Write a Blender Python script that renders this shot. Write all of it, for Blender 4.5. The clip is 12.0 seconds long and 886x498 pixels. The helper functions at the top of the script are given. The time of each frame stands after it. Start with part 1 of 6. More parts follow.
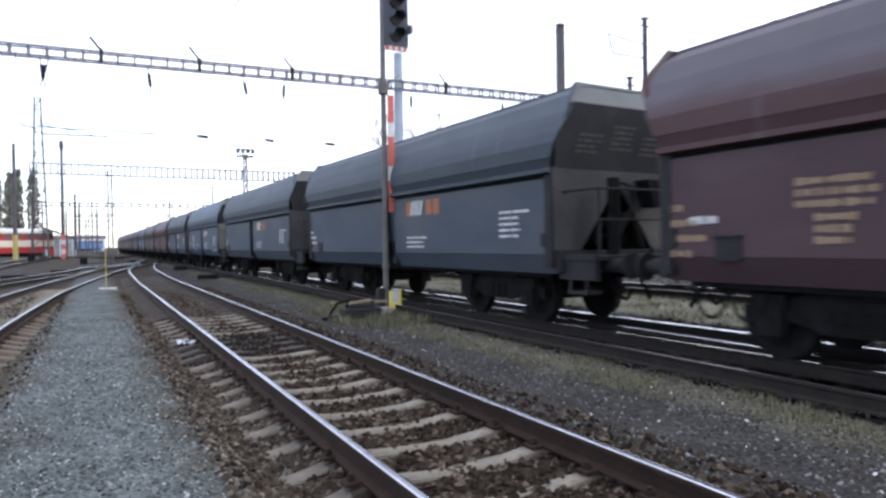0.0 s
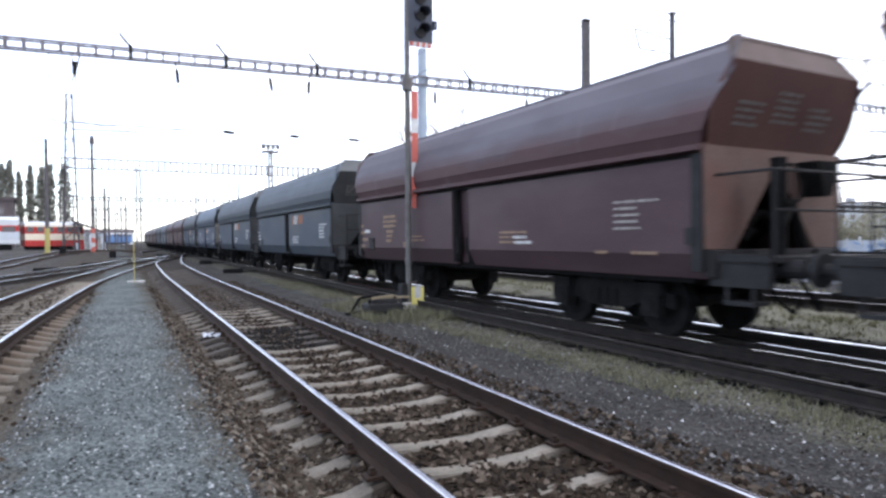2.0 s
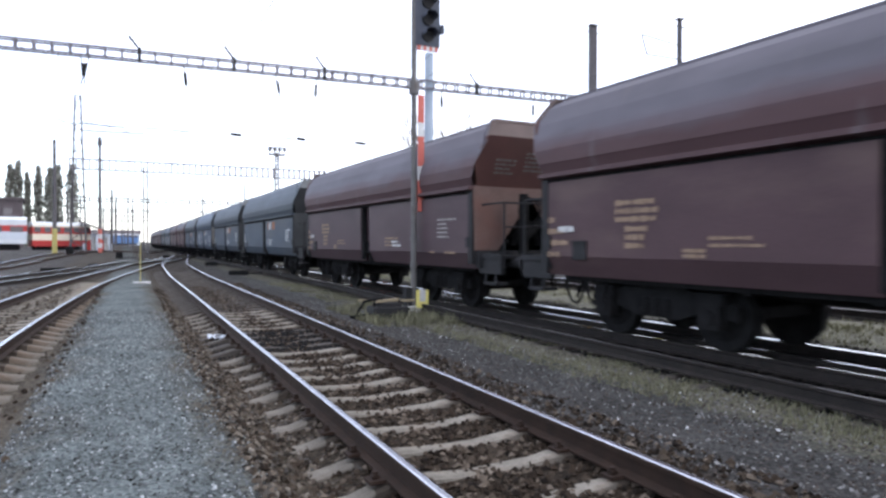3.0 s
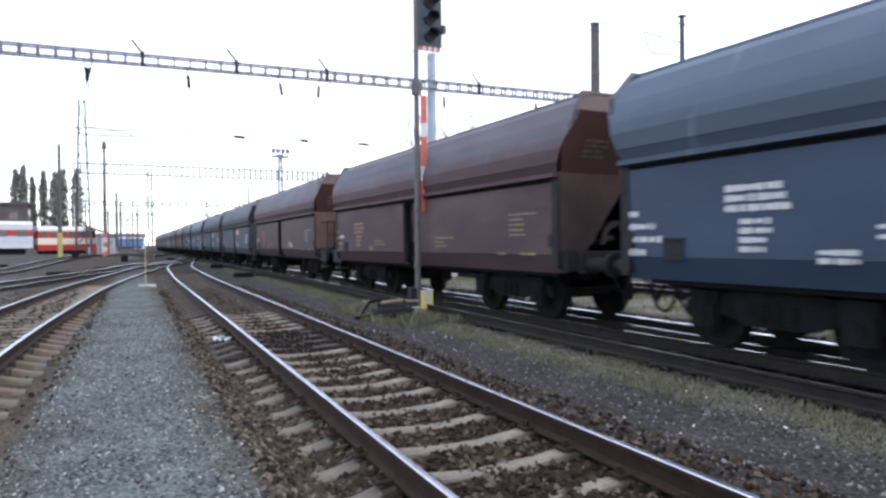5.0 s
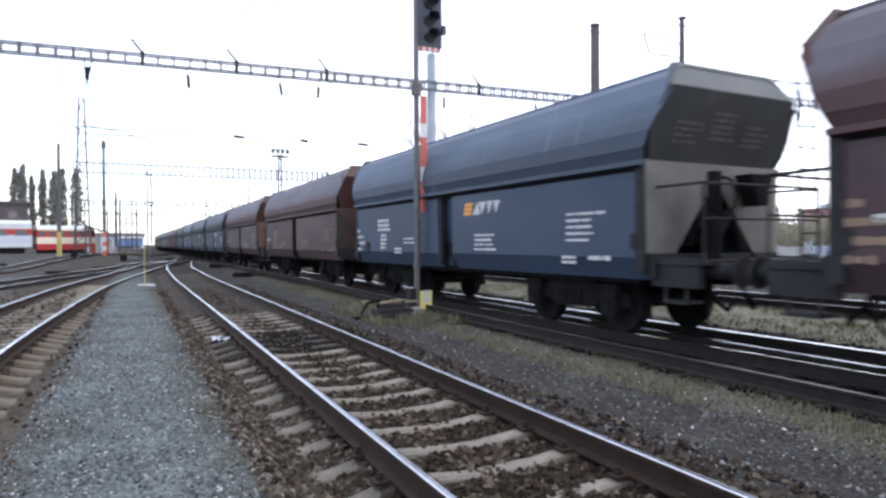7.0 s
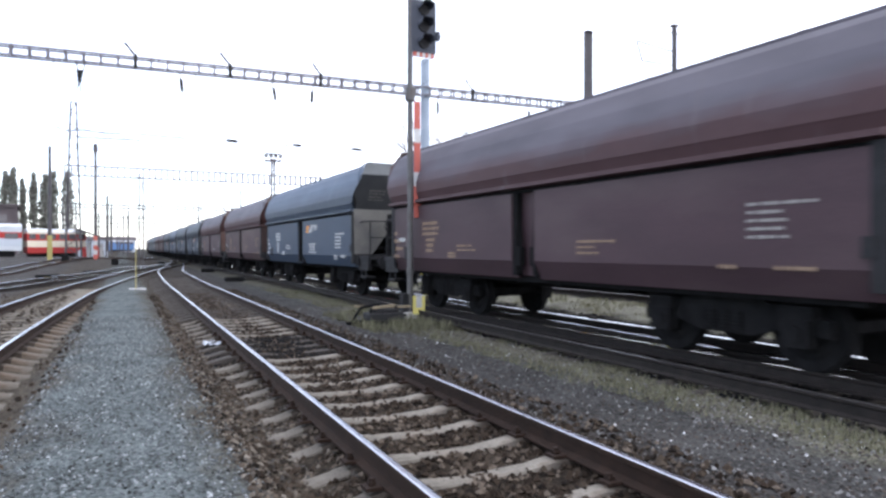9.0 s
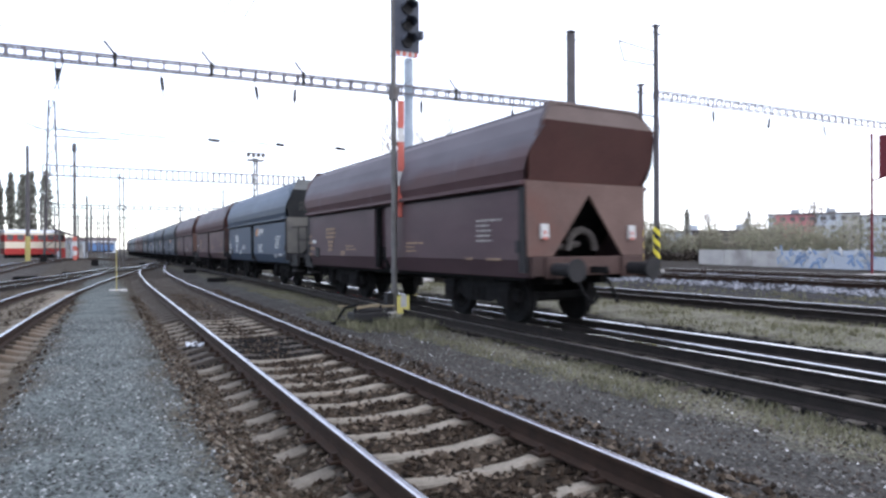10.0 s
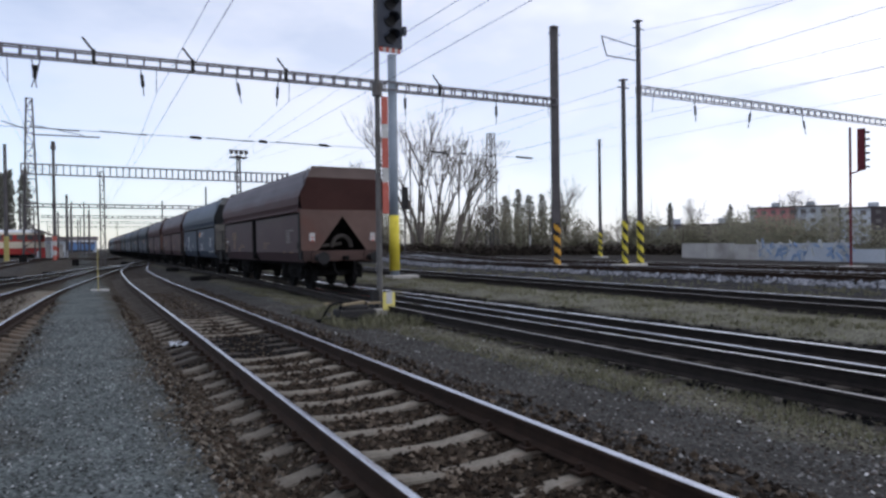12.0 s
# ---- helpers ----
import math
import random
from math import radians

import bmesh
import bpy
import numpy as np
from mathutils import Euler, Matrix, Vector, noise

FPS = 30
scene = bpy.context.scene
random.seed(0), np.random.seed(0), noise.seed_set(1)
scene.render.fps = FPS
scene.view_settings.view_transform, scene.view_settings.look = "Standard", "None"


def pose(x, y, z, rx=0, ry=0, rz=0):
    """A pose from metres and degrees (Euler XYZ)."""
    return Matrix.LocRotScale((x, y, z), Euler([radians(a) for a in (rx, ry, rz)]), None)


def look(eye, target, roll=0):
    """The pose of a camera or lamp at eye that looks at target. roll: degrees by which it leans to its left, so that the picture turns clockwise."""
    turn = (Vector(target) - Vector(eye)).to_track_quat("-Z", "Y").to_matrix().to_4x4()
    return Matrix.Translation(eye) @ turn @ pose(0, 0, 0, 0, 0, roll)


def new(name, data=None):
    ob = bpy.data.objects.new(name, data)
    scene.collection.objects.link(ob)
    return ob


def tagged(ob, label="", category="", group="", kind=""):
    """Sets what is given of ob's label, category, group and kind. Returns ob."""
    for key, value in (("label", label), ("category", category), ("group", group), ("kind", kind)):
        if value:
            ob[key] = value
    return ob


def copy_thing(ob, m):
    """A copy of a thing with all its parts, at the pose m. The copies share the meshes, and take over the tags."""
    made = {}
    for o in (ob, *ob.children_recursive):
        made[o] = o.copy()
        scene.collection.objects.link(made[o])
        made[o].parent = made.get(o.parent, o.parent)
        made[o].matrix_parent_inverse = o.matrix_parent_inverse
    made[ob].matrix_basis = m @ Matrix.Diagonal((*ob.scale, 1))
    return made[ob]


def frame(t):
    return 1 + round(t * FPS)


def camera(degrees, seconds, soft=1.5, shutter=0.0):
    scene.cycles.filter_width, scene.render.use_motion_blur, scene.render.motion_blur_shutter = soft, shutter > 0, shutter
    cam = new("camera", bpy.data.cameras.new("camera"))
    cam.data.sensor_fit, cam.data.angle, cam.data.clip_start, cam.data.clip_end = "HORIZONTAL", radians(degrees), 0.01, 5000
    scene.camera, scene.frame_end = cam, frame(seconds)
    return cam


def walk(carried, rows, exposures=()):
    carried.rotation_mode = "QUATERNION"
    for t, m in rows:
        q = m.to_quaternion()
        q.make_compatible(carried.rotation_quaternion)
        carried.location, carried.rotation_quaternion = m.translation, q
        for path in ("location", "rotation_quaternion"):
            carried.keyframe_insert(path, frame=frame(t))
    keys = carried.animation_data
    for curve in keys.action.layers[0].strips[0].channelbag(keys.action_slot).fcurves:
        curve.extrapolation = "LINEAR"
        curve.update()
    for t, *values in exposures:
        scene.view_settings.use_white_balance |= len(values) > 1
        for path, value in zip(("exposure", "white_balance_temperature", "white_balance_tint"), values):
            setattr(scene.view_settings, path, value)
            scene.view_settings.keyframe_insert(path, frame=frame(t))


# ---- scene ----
cam = camera(69.0, 12.0, soft=2.7, shutter=0.5)
EYE = (0.0, 0.0, 1.435)
PATH = (
    (0.0, -28.55, -0.58, 0.84), (0.5, -27.97, -0.83, 0.96), (1.0, -27.45, -1.12, 0.75), (1.5, -27.00, -1.05, 0.61),
    (2.0, -26.53, -0.89, 0.40), (2.5, -26.23, -0.69, 0.15), (3.0, -26.06, -0.55, -0.12), (5.0, -25.70, -0.54, 0.47),
    (5.5, -25.52, -0.41, 0.40), (6.0, -25.75, -0.22, 0.41), (6.5, -25.71, -0.20, 0.20), (7.0, -25.76, -0.49, 0.27),
    (9.0, -26.38, -0.02, 0.00), (9.5, -27.18, -0.05, 0.30), (10.0, -27.78, -0.09, 0.26), (10.5, -28.84, -0.31, 0.60),
    (11.0, -29.08, -0.29, 0.74), (11.5, -29.08, -0.39, 0.73), (12.0, -29.10, -0.45, 0.80))
EXPOSURES = ((0.0, 0.74), (1.0, 0.80), (2.0, 0.92), (4.0, 0.84), (7.0, 0.84), (9.2, 0.94), (9.8, 0.88), (10.4, 0.52), (11.0, 0.17), (11.6, -0.18), (12.0, -0.38))
walk(cam, [(t, pose(*EYE, 90 + p, r, y)) for t, y, p, r in PATH], EXPOSURES)

# ---- light: bright, thinly clouded sky and a weak, wide sun from behind on the far side of the train ----
SUN_AZ, SUN_EL = math.atan2(0.85, -0.55), radians(38)
world = bpy.data.worlds.new("sky")
scene.world = world
world.use_nodes = True
wn, wl = world.node_tree.nodes, world.node_tree.links
wn.clear()
w_out, w_bg = wn.new("ShaderNodeOutputWorld"), wn.new("ShaderNodeBackground")
w_sky = wn.new("ShaderNodeTexSky")
w_sky.sky_type, w_sky.sun_disc = "NISHITA", False
w_sky.sun_elevation, w_sky.sun_rotation = SUN_EL, SUN_AZ
w_sky.air_density, w_sky.dust_density = 1.0, 0.6
w_scale = wn.new("ShaderNodeVectorMath")
w_scale.operation = "MULTIPLY"
w_scale.inputs[1].default_value = (0.186, 0.19, 0.210)
w_co, w_map, w_noise = wn.new("ShaderNodeTexCoord"), wn.new("ShaderNodeMapping"), wn.new("ShaderNodeTexNoise")
w_map.inputs["Scale"].default_value = (1.0, 1.0, 2.6)
w_map.inputs["Location"].default_value = (0.35, 0.2, 0.1)
w_noise.inputs["Scale"].default_value, w_noise.inputs["Detail"].default_value = 1.5, 6.0
w_noise.inputs["Roughness"].default_value = 0.55
w_ramp = wn.new("ShaderNodeValToRGB")
w_ramp.color_ramp.elements[0].position, w_ramp.color_ramp.elements[1].position = 0.40, 0.55
w_ramp.color_ramp.elements[0].color = (0.60, 0.60, 0.60, 1)
w_mix = wn.new("ShaderNodeMix")
w_mix.data_type = "RGBA"
w_mix.inputs["B"].default_value = (1.52, 1.54, 1.72, 1)
wl.new(w_sky.outputs["Color"], w_scale.inputs[0])
wl.new(w_co.outputs["Generated"], w_map.inputs["Vector"])
wl.new(w_map.outputs["Vector"], w_noise.inputs["Vector"])
wl.new(w_noise.outputs["Fac"], w_ramp.inputs["Fac"])
w_dot, w_range, w_less = wn.new("ShaderNodeVectorMath"), wn.new("ShaderNodeMapRange"), wn.new("ShaderNodeMath")
w_dot.operation, w_less.operation = "DOT_PRODUCT", "MULTIPLY"
w_dot.inputs[1].default_value = (math.sin(SUN_AZ) * math.cos(SUN_EL), math.cos(SUN_AZ) * math.cos(SUN_EL), math.sin(SUN_EL))
for w_key, w_value in (("From Min", -0.35), ("From Max", 0.35), ("To Min", 0.45), ("To Max", 1.0)):
    w_range.inputs[w_key].default_value = w_value
wl.new(w_co.outputs["Generated"], w_dot.inputs[0])
wl.new(w_dot.outputs["Value"], w_range.inputs["Value"])
wl.new(w_range.outputs["Result"], w_less.inputs[0])
wl.new(w_ramp.outputs["Color"], w_less.inputs[1])
wl.new(w_less.outputs[0], w_mix.inputs["Factor"])
wl.new(w_scale.outputs["Vector"], w_mix.inputs["A"])
wl.new(w_mix.outputs["Result"], w_bg.inputs["Color"])
wl.new(w_bg.outputs["Background"], w_out.inputs["Surface"])
w_bg.inputs["Strength"].default_value = 1.0
sun = new("sun", bpy.data.lights.new("sun", "SUN"))
sun.data.energy, sun.data.angle, sun.data.color = 0.5, radians(16), (1.0, 0.95, 0.88)
sun.matrix_world = look((60 * math.sin(SUN_AZ), 60 * math.cos(SUN_AZ), 60 * math.tan(SUN_EL)), (0, 0, 0))


# ---- materials ----
def material(name, a, b, scale=4.0, rough=0.85, metal=0.0, bump=0.3, fine=60.0, dust=None, dust_amount=0.0, stretch=(1, 1, 1), spread=0.18):
    """Two-tone noise at two scales, optional dust or rust in patches, and fine relief."""
    m = bpy.data.materials.new(name)
    m.use_nodes = True
    n, l = m.node_tree.nodes, m.node_tree.links
    bsdf = n["Principled BSDF"]
    co, mp = n.new("ShaderNodeTexCoord"), n.new("ShaderNodeMapping")
    mp.inputs["Scale"].default_value = stretch
    l.new(co.outputs["Object"], mp.inputs["Vector"])
    big, small = n.new("ShaderNodeTexNoise"), n.new("ShaderNodeTexNoise")
    for tex, s in ((big, scale), (small, fine)):
        tex.inputs["Scale"].default_value, tex.inputs["Detail"].default_value = s, 6.0
        l.new(mp.outputs["Vector"], tex.inputs["Vector"])
    add = n.new("ShaderNodeMath")
    add.operation = "MULTIPLY_ADD"
    add.inputs[1].default_value = 0.45
    l.new(small.outputs["Fac"], add.inputs[0])
    half = n.new("ShaderNodeMath")
    half.operation = "MULTIPLY"
    half.inputs[1].default_value = 0.55
    l.new(big.outputs["Fac"], half.inputs[0])
    l.new(half.outputs[0], add.inputs[2])
    ramp = n.new("ShaderNodeValToRGB")
    e = ramp.color_ramp.elements
    e[0].position, e[1].position = 0.5 - spread, 0.5 + spread
    e[0].color, e[1].color = (*a, 1), (*b, 1)
    l.new(add.outputs[0], ramp.inputs["Fac"])
    colour = ramp.outputs["Color"]
    if dust:
        tex, r2, mix = n.new("ShaderNodeTexNoise"), n.new("ShaderNodeValToRGB"), n.new("ShaderNodeMix")
        tex.inputs["Scale"].default_value, tex.inputs["Detail"].default_value = scale * 0.45, 8.0
        l.new(mp.outputs["Vector"], tex.inputs["Vector"])
        r2.color_ramp.elements[0].position, r2.color_ramp.elements[1].position = 0.62 - dust_amount * 0.4, 0.78 - dust_amount * 0.2
        l.new(tex.outputs["Fac"], r2.inputs["Fac"])
        mix.data_type = "RGBA"
        mix.inputs["B"].default_value = (*dust, 1)
        l.new(r2.outputs["Color"], mix.inputs["Factor"])
        l.new(colour, mix.inputs["A"])
        colour = mix.outputs["Result"]
    l.new(colour, bsdf.inputs["Base Color"])
    bsdf.inputs["Roughness"].default_value, bsdf.inputs["Metallic"].default_value = rough, metal
    bsdf.inputs["Specular IOR Level"].default_value = 0.22 if rough > 0.4 else 0.5
    if bump:
        bp = n.new("ShaderNodeBump")
        bp.inputs["Strength"].default_value, bp.inputs["Distance"].default_value = bump, 0.02
        l.new(small.outputs["Fac"], bp.inputs["Height"])
        l.new(bp.outputs["Normal"], bsdf.inputs["Normal"])
    return m


BROWN = material("brown_wagon_paint", (0.0414, 0.02565, 0.03105), (0.0621, 0.03735, 0.04455), 1.2, 0.55, 0, 0.06, 40, (0.072, 0.0504, 0.054), 0.25, (1, 0.5, 1.5))
BROWN_B = material("weathered_brown_paint", (0.04692, 0.0276, 0.03128), (0.069, 0.04048, 0.046), 1.2, 0.6, 0, 0.05, 40, (0.1012, 0.069, 0.0644), 0.3, (1, 0.5, 1.5))
BLUE = material("slate_blue_paint", (0.02464, 0.0396, 0.066), (0.03696, 0.05632, 0.09152), 1.0, 0.5, 0, 0.05, 40, (0.05456, 0.0792, 0.1144), 0.2, (1, 0.5, 1.5))
GREY = material("dusty_blue_grey_paint", (0.03162, 0.04278, 0.06045), (0.04929, 0.06417, 0.08742), 1.1, 0.6, 0, 0.05, 40, (0.0744, 0.07905, 0.08556), 0.35, (1, 0.5, 1.5))


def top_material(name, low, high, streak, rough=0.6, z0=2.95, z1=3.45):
    """Paint of the sloping hopper top: plain on the upright part, dust and sky light painted in by height above it,
    with pale wash marks running down.
    """
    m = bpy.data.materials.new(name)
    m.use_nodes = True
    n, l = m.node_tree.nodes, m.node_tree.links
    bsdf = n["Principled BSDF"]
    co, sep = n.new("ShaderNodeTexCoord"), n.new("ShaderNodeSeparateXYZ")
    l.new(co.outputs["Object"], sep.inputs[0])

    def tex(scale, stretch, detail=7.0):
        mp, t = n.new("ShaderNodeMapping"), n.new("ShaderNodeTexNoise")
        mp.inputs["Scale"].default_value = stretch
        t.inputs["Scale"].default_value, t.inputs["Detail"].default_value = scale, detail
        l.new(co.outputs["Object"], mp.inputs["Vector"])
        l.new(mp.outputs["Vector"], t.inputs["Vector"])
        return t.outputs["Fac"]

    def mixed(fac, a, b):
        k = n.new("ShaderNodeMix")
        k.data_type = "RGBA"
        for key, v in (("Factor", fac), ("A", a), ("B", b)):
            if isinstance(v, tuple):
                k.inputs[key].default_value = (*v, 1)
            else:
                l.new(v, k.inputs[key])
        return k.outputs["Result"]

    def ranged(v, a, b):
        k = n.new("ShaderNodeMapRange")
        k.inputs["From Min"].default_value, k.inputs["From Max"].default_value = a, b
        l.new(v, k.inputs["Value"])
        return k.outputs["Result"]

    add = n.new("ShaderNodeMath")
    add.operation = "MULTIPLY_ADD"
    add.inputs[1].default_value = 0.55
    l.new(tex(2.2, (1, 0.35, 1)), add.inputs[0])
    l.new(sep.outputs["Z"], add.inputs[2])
    # height mask: lying dust plus the paler tone of sky-lit slopes
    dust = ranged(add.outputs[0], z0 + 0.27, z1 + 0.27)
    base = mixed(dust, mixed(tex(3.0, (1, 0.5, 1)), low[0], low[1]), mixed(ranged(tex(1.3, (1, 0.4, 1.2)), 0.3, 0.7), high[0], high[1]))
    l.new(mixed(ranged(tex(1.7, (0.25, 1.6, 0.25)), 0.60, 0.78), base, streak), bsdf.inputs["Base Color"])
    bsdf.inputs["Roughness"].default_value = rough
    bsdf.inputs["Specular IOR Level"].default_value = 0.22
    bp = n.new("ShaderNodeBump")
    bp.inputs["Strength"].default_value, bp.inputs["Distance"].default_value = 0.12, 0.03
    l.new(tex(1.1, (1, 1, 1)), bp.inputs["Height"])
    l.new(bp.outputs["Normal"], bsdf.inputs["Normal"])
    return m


BROWN_TOP = top_material("skylit_dusty_brown_top", ((0.052, 0.029, 0.032), (0.078, 0.044, 0.048)), ((0.066, 0.062, 0.076), (0.101, 0.094, 0.114)), (0.10, 0.088, 0.096), 0.6, 2.88, 3.30)
BLUE_TOP = top_material("skylit_dusty_blue_top", ((0.036, 0.050, 0.072), (0.052, 0.070, 0.096)), ((0.053, 0.076, 0.113), (0.079, 0.109, 0.154)), (0.125, 0.153, 0.19), 0.55)
GREY_TOP = top_material("skylit_dusty_grey_top", ((0.032, 0.041, 0.052), (0.048, 0.059, 0.074)), ((0.046, 0.059, 0.076), (0.070, 0.086, 0.108)), (0.094, 0.106, 0.120))
RUST_END = material("red_brown_end_slope", (0.056, 0.026, 0.024), (0.085, 0.04, 0.036), 1.4, 0.7, 0, 0.05, 30, (0.06, 0.035, 0.03), 0.3)
DARK_END = material("dark_grey_end_slope", (0.028, 0.031, 0.035), (0.052, 0.055, 0.058), 1.4, 0.7, 0, 0.05, 30, (0.09, 0.085, 0.078), 0.2)
# cap tone is paler than the slope: sky light on it is painted in
CAP = material("skylit_brown_cap", (0.068, 0.051, 0.048), (0.105, 0.080, 0.074), 1.6, 0.8, 0, 0.1, 30)
BOARD = material("weathered_tan_board", (0.16, 0.13, 0.085), (0.28, 0.235, 0.16), 5, 0.9, 0, 0.3, 50)
HEAD = material("blue_black_signal_head", (0.040, 0.046, 0.062), (0.066, 0.075, 0.098), 4, 0.6, 0, 0.05, 40)
SIGNAL_STEEL = material("weathered_signal_post_paint", (0.075, 0.075, 0.078), (0.15, 0.148, 0.148), 3, 0.7, 0.1, 0.1, 40, (0.07, 0.05, 0.04), 0.2)
LEMON = material("pale_yellow_plate_paint", (0.56, 0.50, 0.14), (0.70, 0.63, 0.22), 4, 0.6, 0, 0.1, 30)
PIPE = material("pale_grey_pipe", (0.040, 0.035, 0.033), (0.078, 0.070, 0.066), 4, 0.7, 0, 0.1, 40)
TAN = material("dusty_end_paint", (0.078, 0.050, 0.045), (0.145, 0.098, 0.086), 1.6, 0.8, 0, 0.1, 30, (0.12, 0.06, 0.05), 0.2)
TAN_GREY = material("dusty_grey_end_paint", (0.105, 0.103, 0.098), (0.175, 0.17, 0.16), 1.6, 0.8, 0, 0.1, 30, (0.08, 0.08, 0.085), 0.2)
# near black for the underframe, and for the shadow strip under the rim
NEAR_BLACK = material("black_running_gear", (0.006, 0.0062, 0.0066), (0.017, 0.017, 0.018), 5, 0.9, 0, 0.3, 60)
NEAR_BLACK.node_tree.nodes["Principled BSDF"].inputs["Specular IOR Level"].default_value = 0.04
DARKSTEEL = material("dark_dirty_steel", (0.009, 0.0095, 0.011), (0.024, 0.024, 0.027), 4, 0.7, 0, 0.2, 50)
WHITE = material("white_marking_paint", (0.36, 0.37, 0.38), (0.52, 0.53, 0.53), 6, 0.7, 0, 0.0, 60)
DULL_WHITE = material("grimy_white_marking", (0.19, 0.18, 0.175), (0.29, 0.28, 0.27), 6, 0.75, 0, 0.0, 60)
OCHRE = material("faded_ochre_marking", (0.17, 0.12, 0.085), (0.25, 0.18, 0.13), 6, 0.75, 0, 0.0, 60)
ORANGE = material("orange_marking", (0.62, 0.24, 0.05), (0.72, 0.32, 0.08), 6, 0.7, 0, 0.0, 60)
FADED_ORANGE = material("faded_orange_marking", (0.24, 0.10, 0.055), (0.33, 0.14, 0.075), 6, 0.75, 0, 0.0, 60)
RAIL_SIDE = material("rusty_rail_side", (0.0115, 0.0068, 0.005), (0.03, 0.017, 0.0115), 6, 0.85, 0, 0.3, 80)
RAIL_BLACK = material("oil_black_rail_side", (0.008, 0.007, 0.007), (0.022, 0.018, 0.016), 6, 0.8, 0, 0.3, 80)
RAIL_TOP = material("polished_rail_head", (0.4, 0.42, 0.47), (0.56, 0.58, 0.64), 3, 0.25, 1.0, 0.02, 30)
RAIL_TOP_DULL = material("dull_rail_head", (0.20, 0.20, 0.21), (0.34, 0.33, 0.33), 3, 0.38, 1.0, 0.04, 30)
RAIL_BRIGHT = material("mirror_bright_rail_head", (0.80, 0.82, 0.85), (0.93, 0.94, 0.96), 3, 0.10, 1.0, 0.02, 30)
END_MAROON = material("dirty_maroon_end_paint", (0.045, 0.028, 0.026), (0.075, 0.047, 0.042), 1.6, 0.75, 0, 0.1, 30, (0.03, 0.02, 0.02), 0.3)
END_GREY = material("skylit_blue_grey_cap", (0.085, 0.092, 0.098), (0.13, 0.137, 0.14), 1.6, 0.8, 0, 0.1, 30)
FAINT = material("faint_grey_lettering", (0.085, 0.08, 0.078), (0.13, 0.125, 0.12), 6, 0.8, 0, 0.0, 60)
SLEEPER = material("weathered_concrete_sleeper", (0.098, 0.090, 0.077), (0.205, 0.189, 0.164), 3.5, 0.9, 0, 0.5, 45, (0.12, 0.085, 0.06), 0.25)


def shade_rail_seats(m):
    """The rail foot's shadow, with rust and grease, painted into the sleeper on both sides of each rail."""
    n, l = m.node_tree.nodes, m.node_tree.links
    bsdf = n["Principled BSDF"]
    paint = bsdf.inputs["Base Color"].links[0].from_socket
    co, sep, mag, ramp, mix = n.new("ShaderNodeTexCoord"), n.new("ShaderNodeSeparateXYZ"), n.new("ShaderNodeMath"), n.new("ShaderNodeValToRGB"), n.new("ShaderNodeMix")
    tex, add = n.new("ShaderNodeTexNoise"), n.new("ShaderNodeMath")
    tex.inputs["Scale"].default_value = 9.0
    mag.operation, add.operation, mix.data_type = "ABSOLUTE", "MULTIPLY_ADD", "RGBA"
    add.inputs[1].default_value = 0.25
    l.new(co.outputs["Object"], sep.inputs[0])
    l.new(co.outputs["Object"], tex.inputs["Vector"])
    l.new(sep.outputs["X"], mag.inputs[0])
    l.new(tex.outputs["Fac"], add.inputs[0])
    l.new(mag.outputs[0], add.inputs[2])
    el = ramp.color_ramp.elements
    for k, (pos, v) in enumerate(((0.60, 0.0), (0.78, 0.85), (1.08, 0.9), (1.16, 0.32))):
        e = el[k] if k < 2 else el.new(pos)
        e.position, e.color = pos, (v, v, v, 1)
    l.new(add.outputs[0], ramp.inputs["Fac"])
    l.new(ramp.outputs["Color"], mix.inputs["Factor"])
    l.new(paint, mix.inputs["A"])
    mix.inputs["B"].default_value = (0.028, 0.021, 0.016, 1)
    l.new(mix.outputs["Result"], bsdf.inputs["Base Color"])


shade_rail_seats(SLEEPER)
SLEEPER_DARK = material("oily_sleeper", (0.022, 0.020, 0.018), (0.06, 0.052, 0.045), 4, 0.8, 0, 0.4, 45)
STONE_PALE = material("pale_limestone_ballast", (0.45, 0.46, 0.48), (0.68, 0.69, 0.70), 9, 0.9, 0, 0.4, 70)
CONCRETE = material("grey_concrete", (0.30, 0.30, 0.30), (0.46, 0.45, 0.43), 1.2, 0.9, 0, 0.3, 30, (0.2, 0.19, 0.18), 0.2)
GALV = material("painted_grey_steel_mast", (0.17, 0.21, 0.26), (0.25, 0.29, 0.34), 1.5, 0.55, 0.2, 0.05, 40)
MAST = material("dark_mast_steel", (0.055, 0.052, 0.060), (0.10, 0.095, 0.10), 2, 0.7, 0.1, 0.1, 40)
BEAM = material("violet_grey_beam_paint", (0.11, 0.105, 0.125), (0.18, 0.17, 0.19), 2, 0.7, 0.1, 0.1, 40)
YELLOW = material("yellow_safety_paint", (0.52, 0.44, 0.04), (0.70, 0.60, 0.08), 3, 0.6, 0, 0.1, 30, (0.25, 0.2, 0.06), 0.1)
AMBER = material("orange_yellow_safety_paint", (0.50, 0.25, 0.03), (0.66, 0.36, 0.05), 3, 0.6, 0, 0.1, 30)
BLACK = material("black_paint", (0.012, 0.012, 0.013), (0.025, 0.025, 0.027), 4, 0.6, 0, 0.05, 40)
RED = material("signal_red_paint", (0.36, 0.095, 0.075), (0.46, 0.125, 0.10), 4, 0.6, 0, 0.05, 40)
CABLE = material("dark_wire", (0.04, 0.04, 0.045), (0.07, 0.07, 0.075), 4, 0.6, 0.3, 0.0, 40)


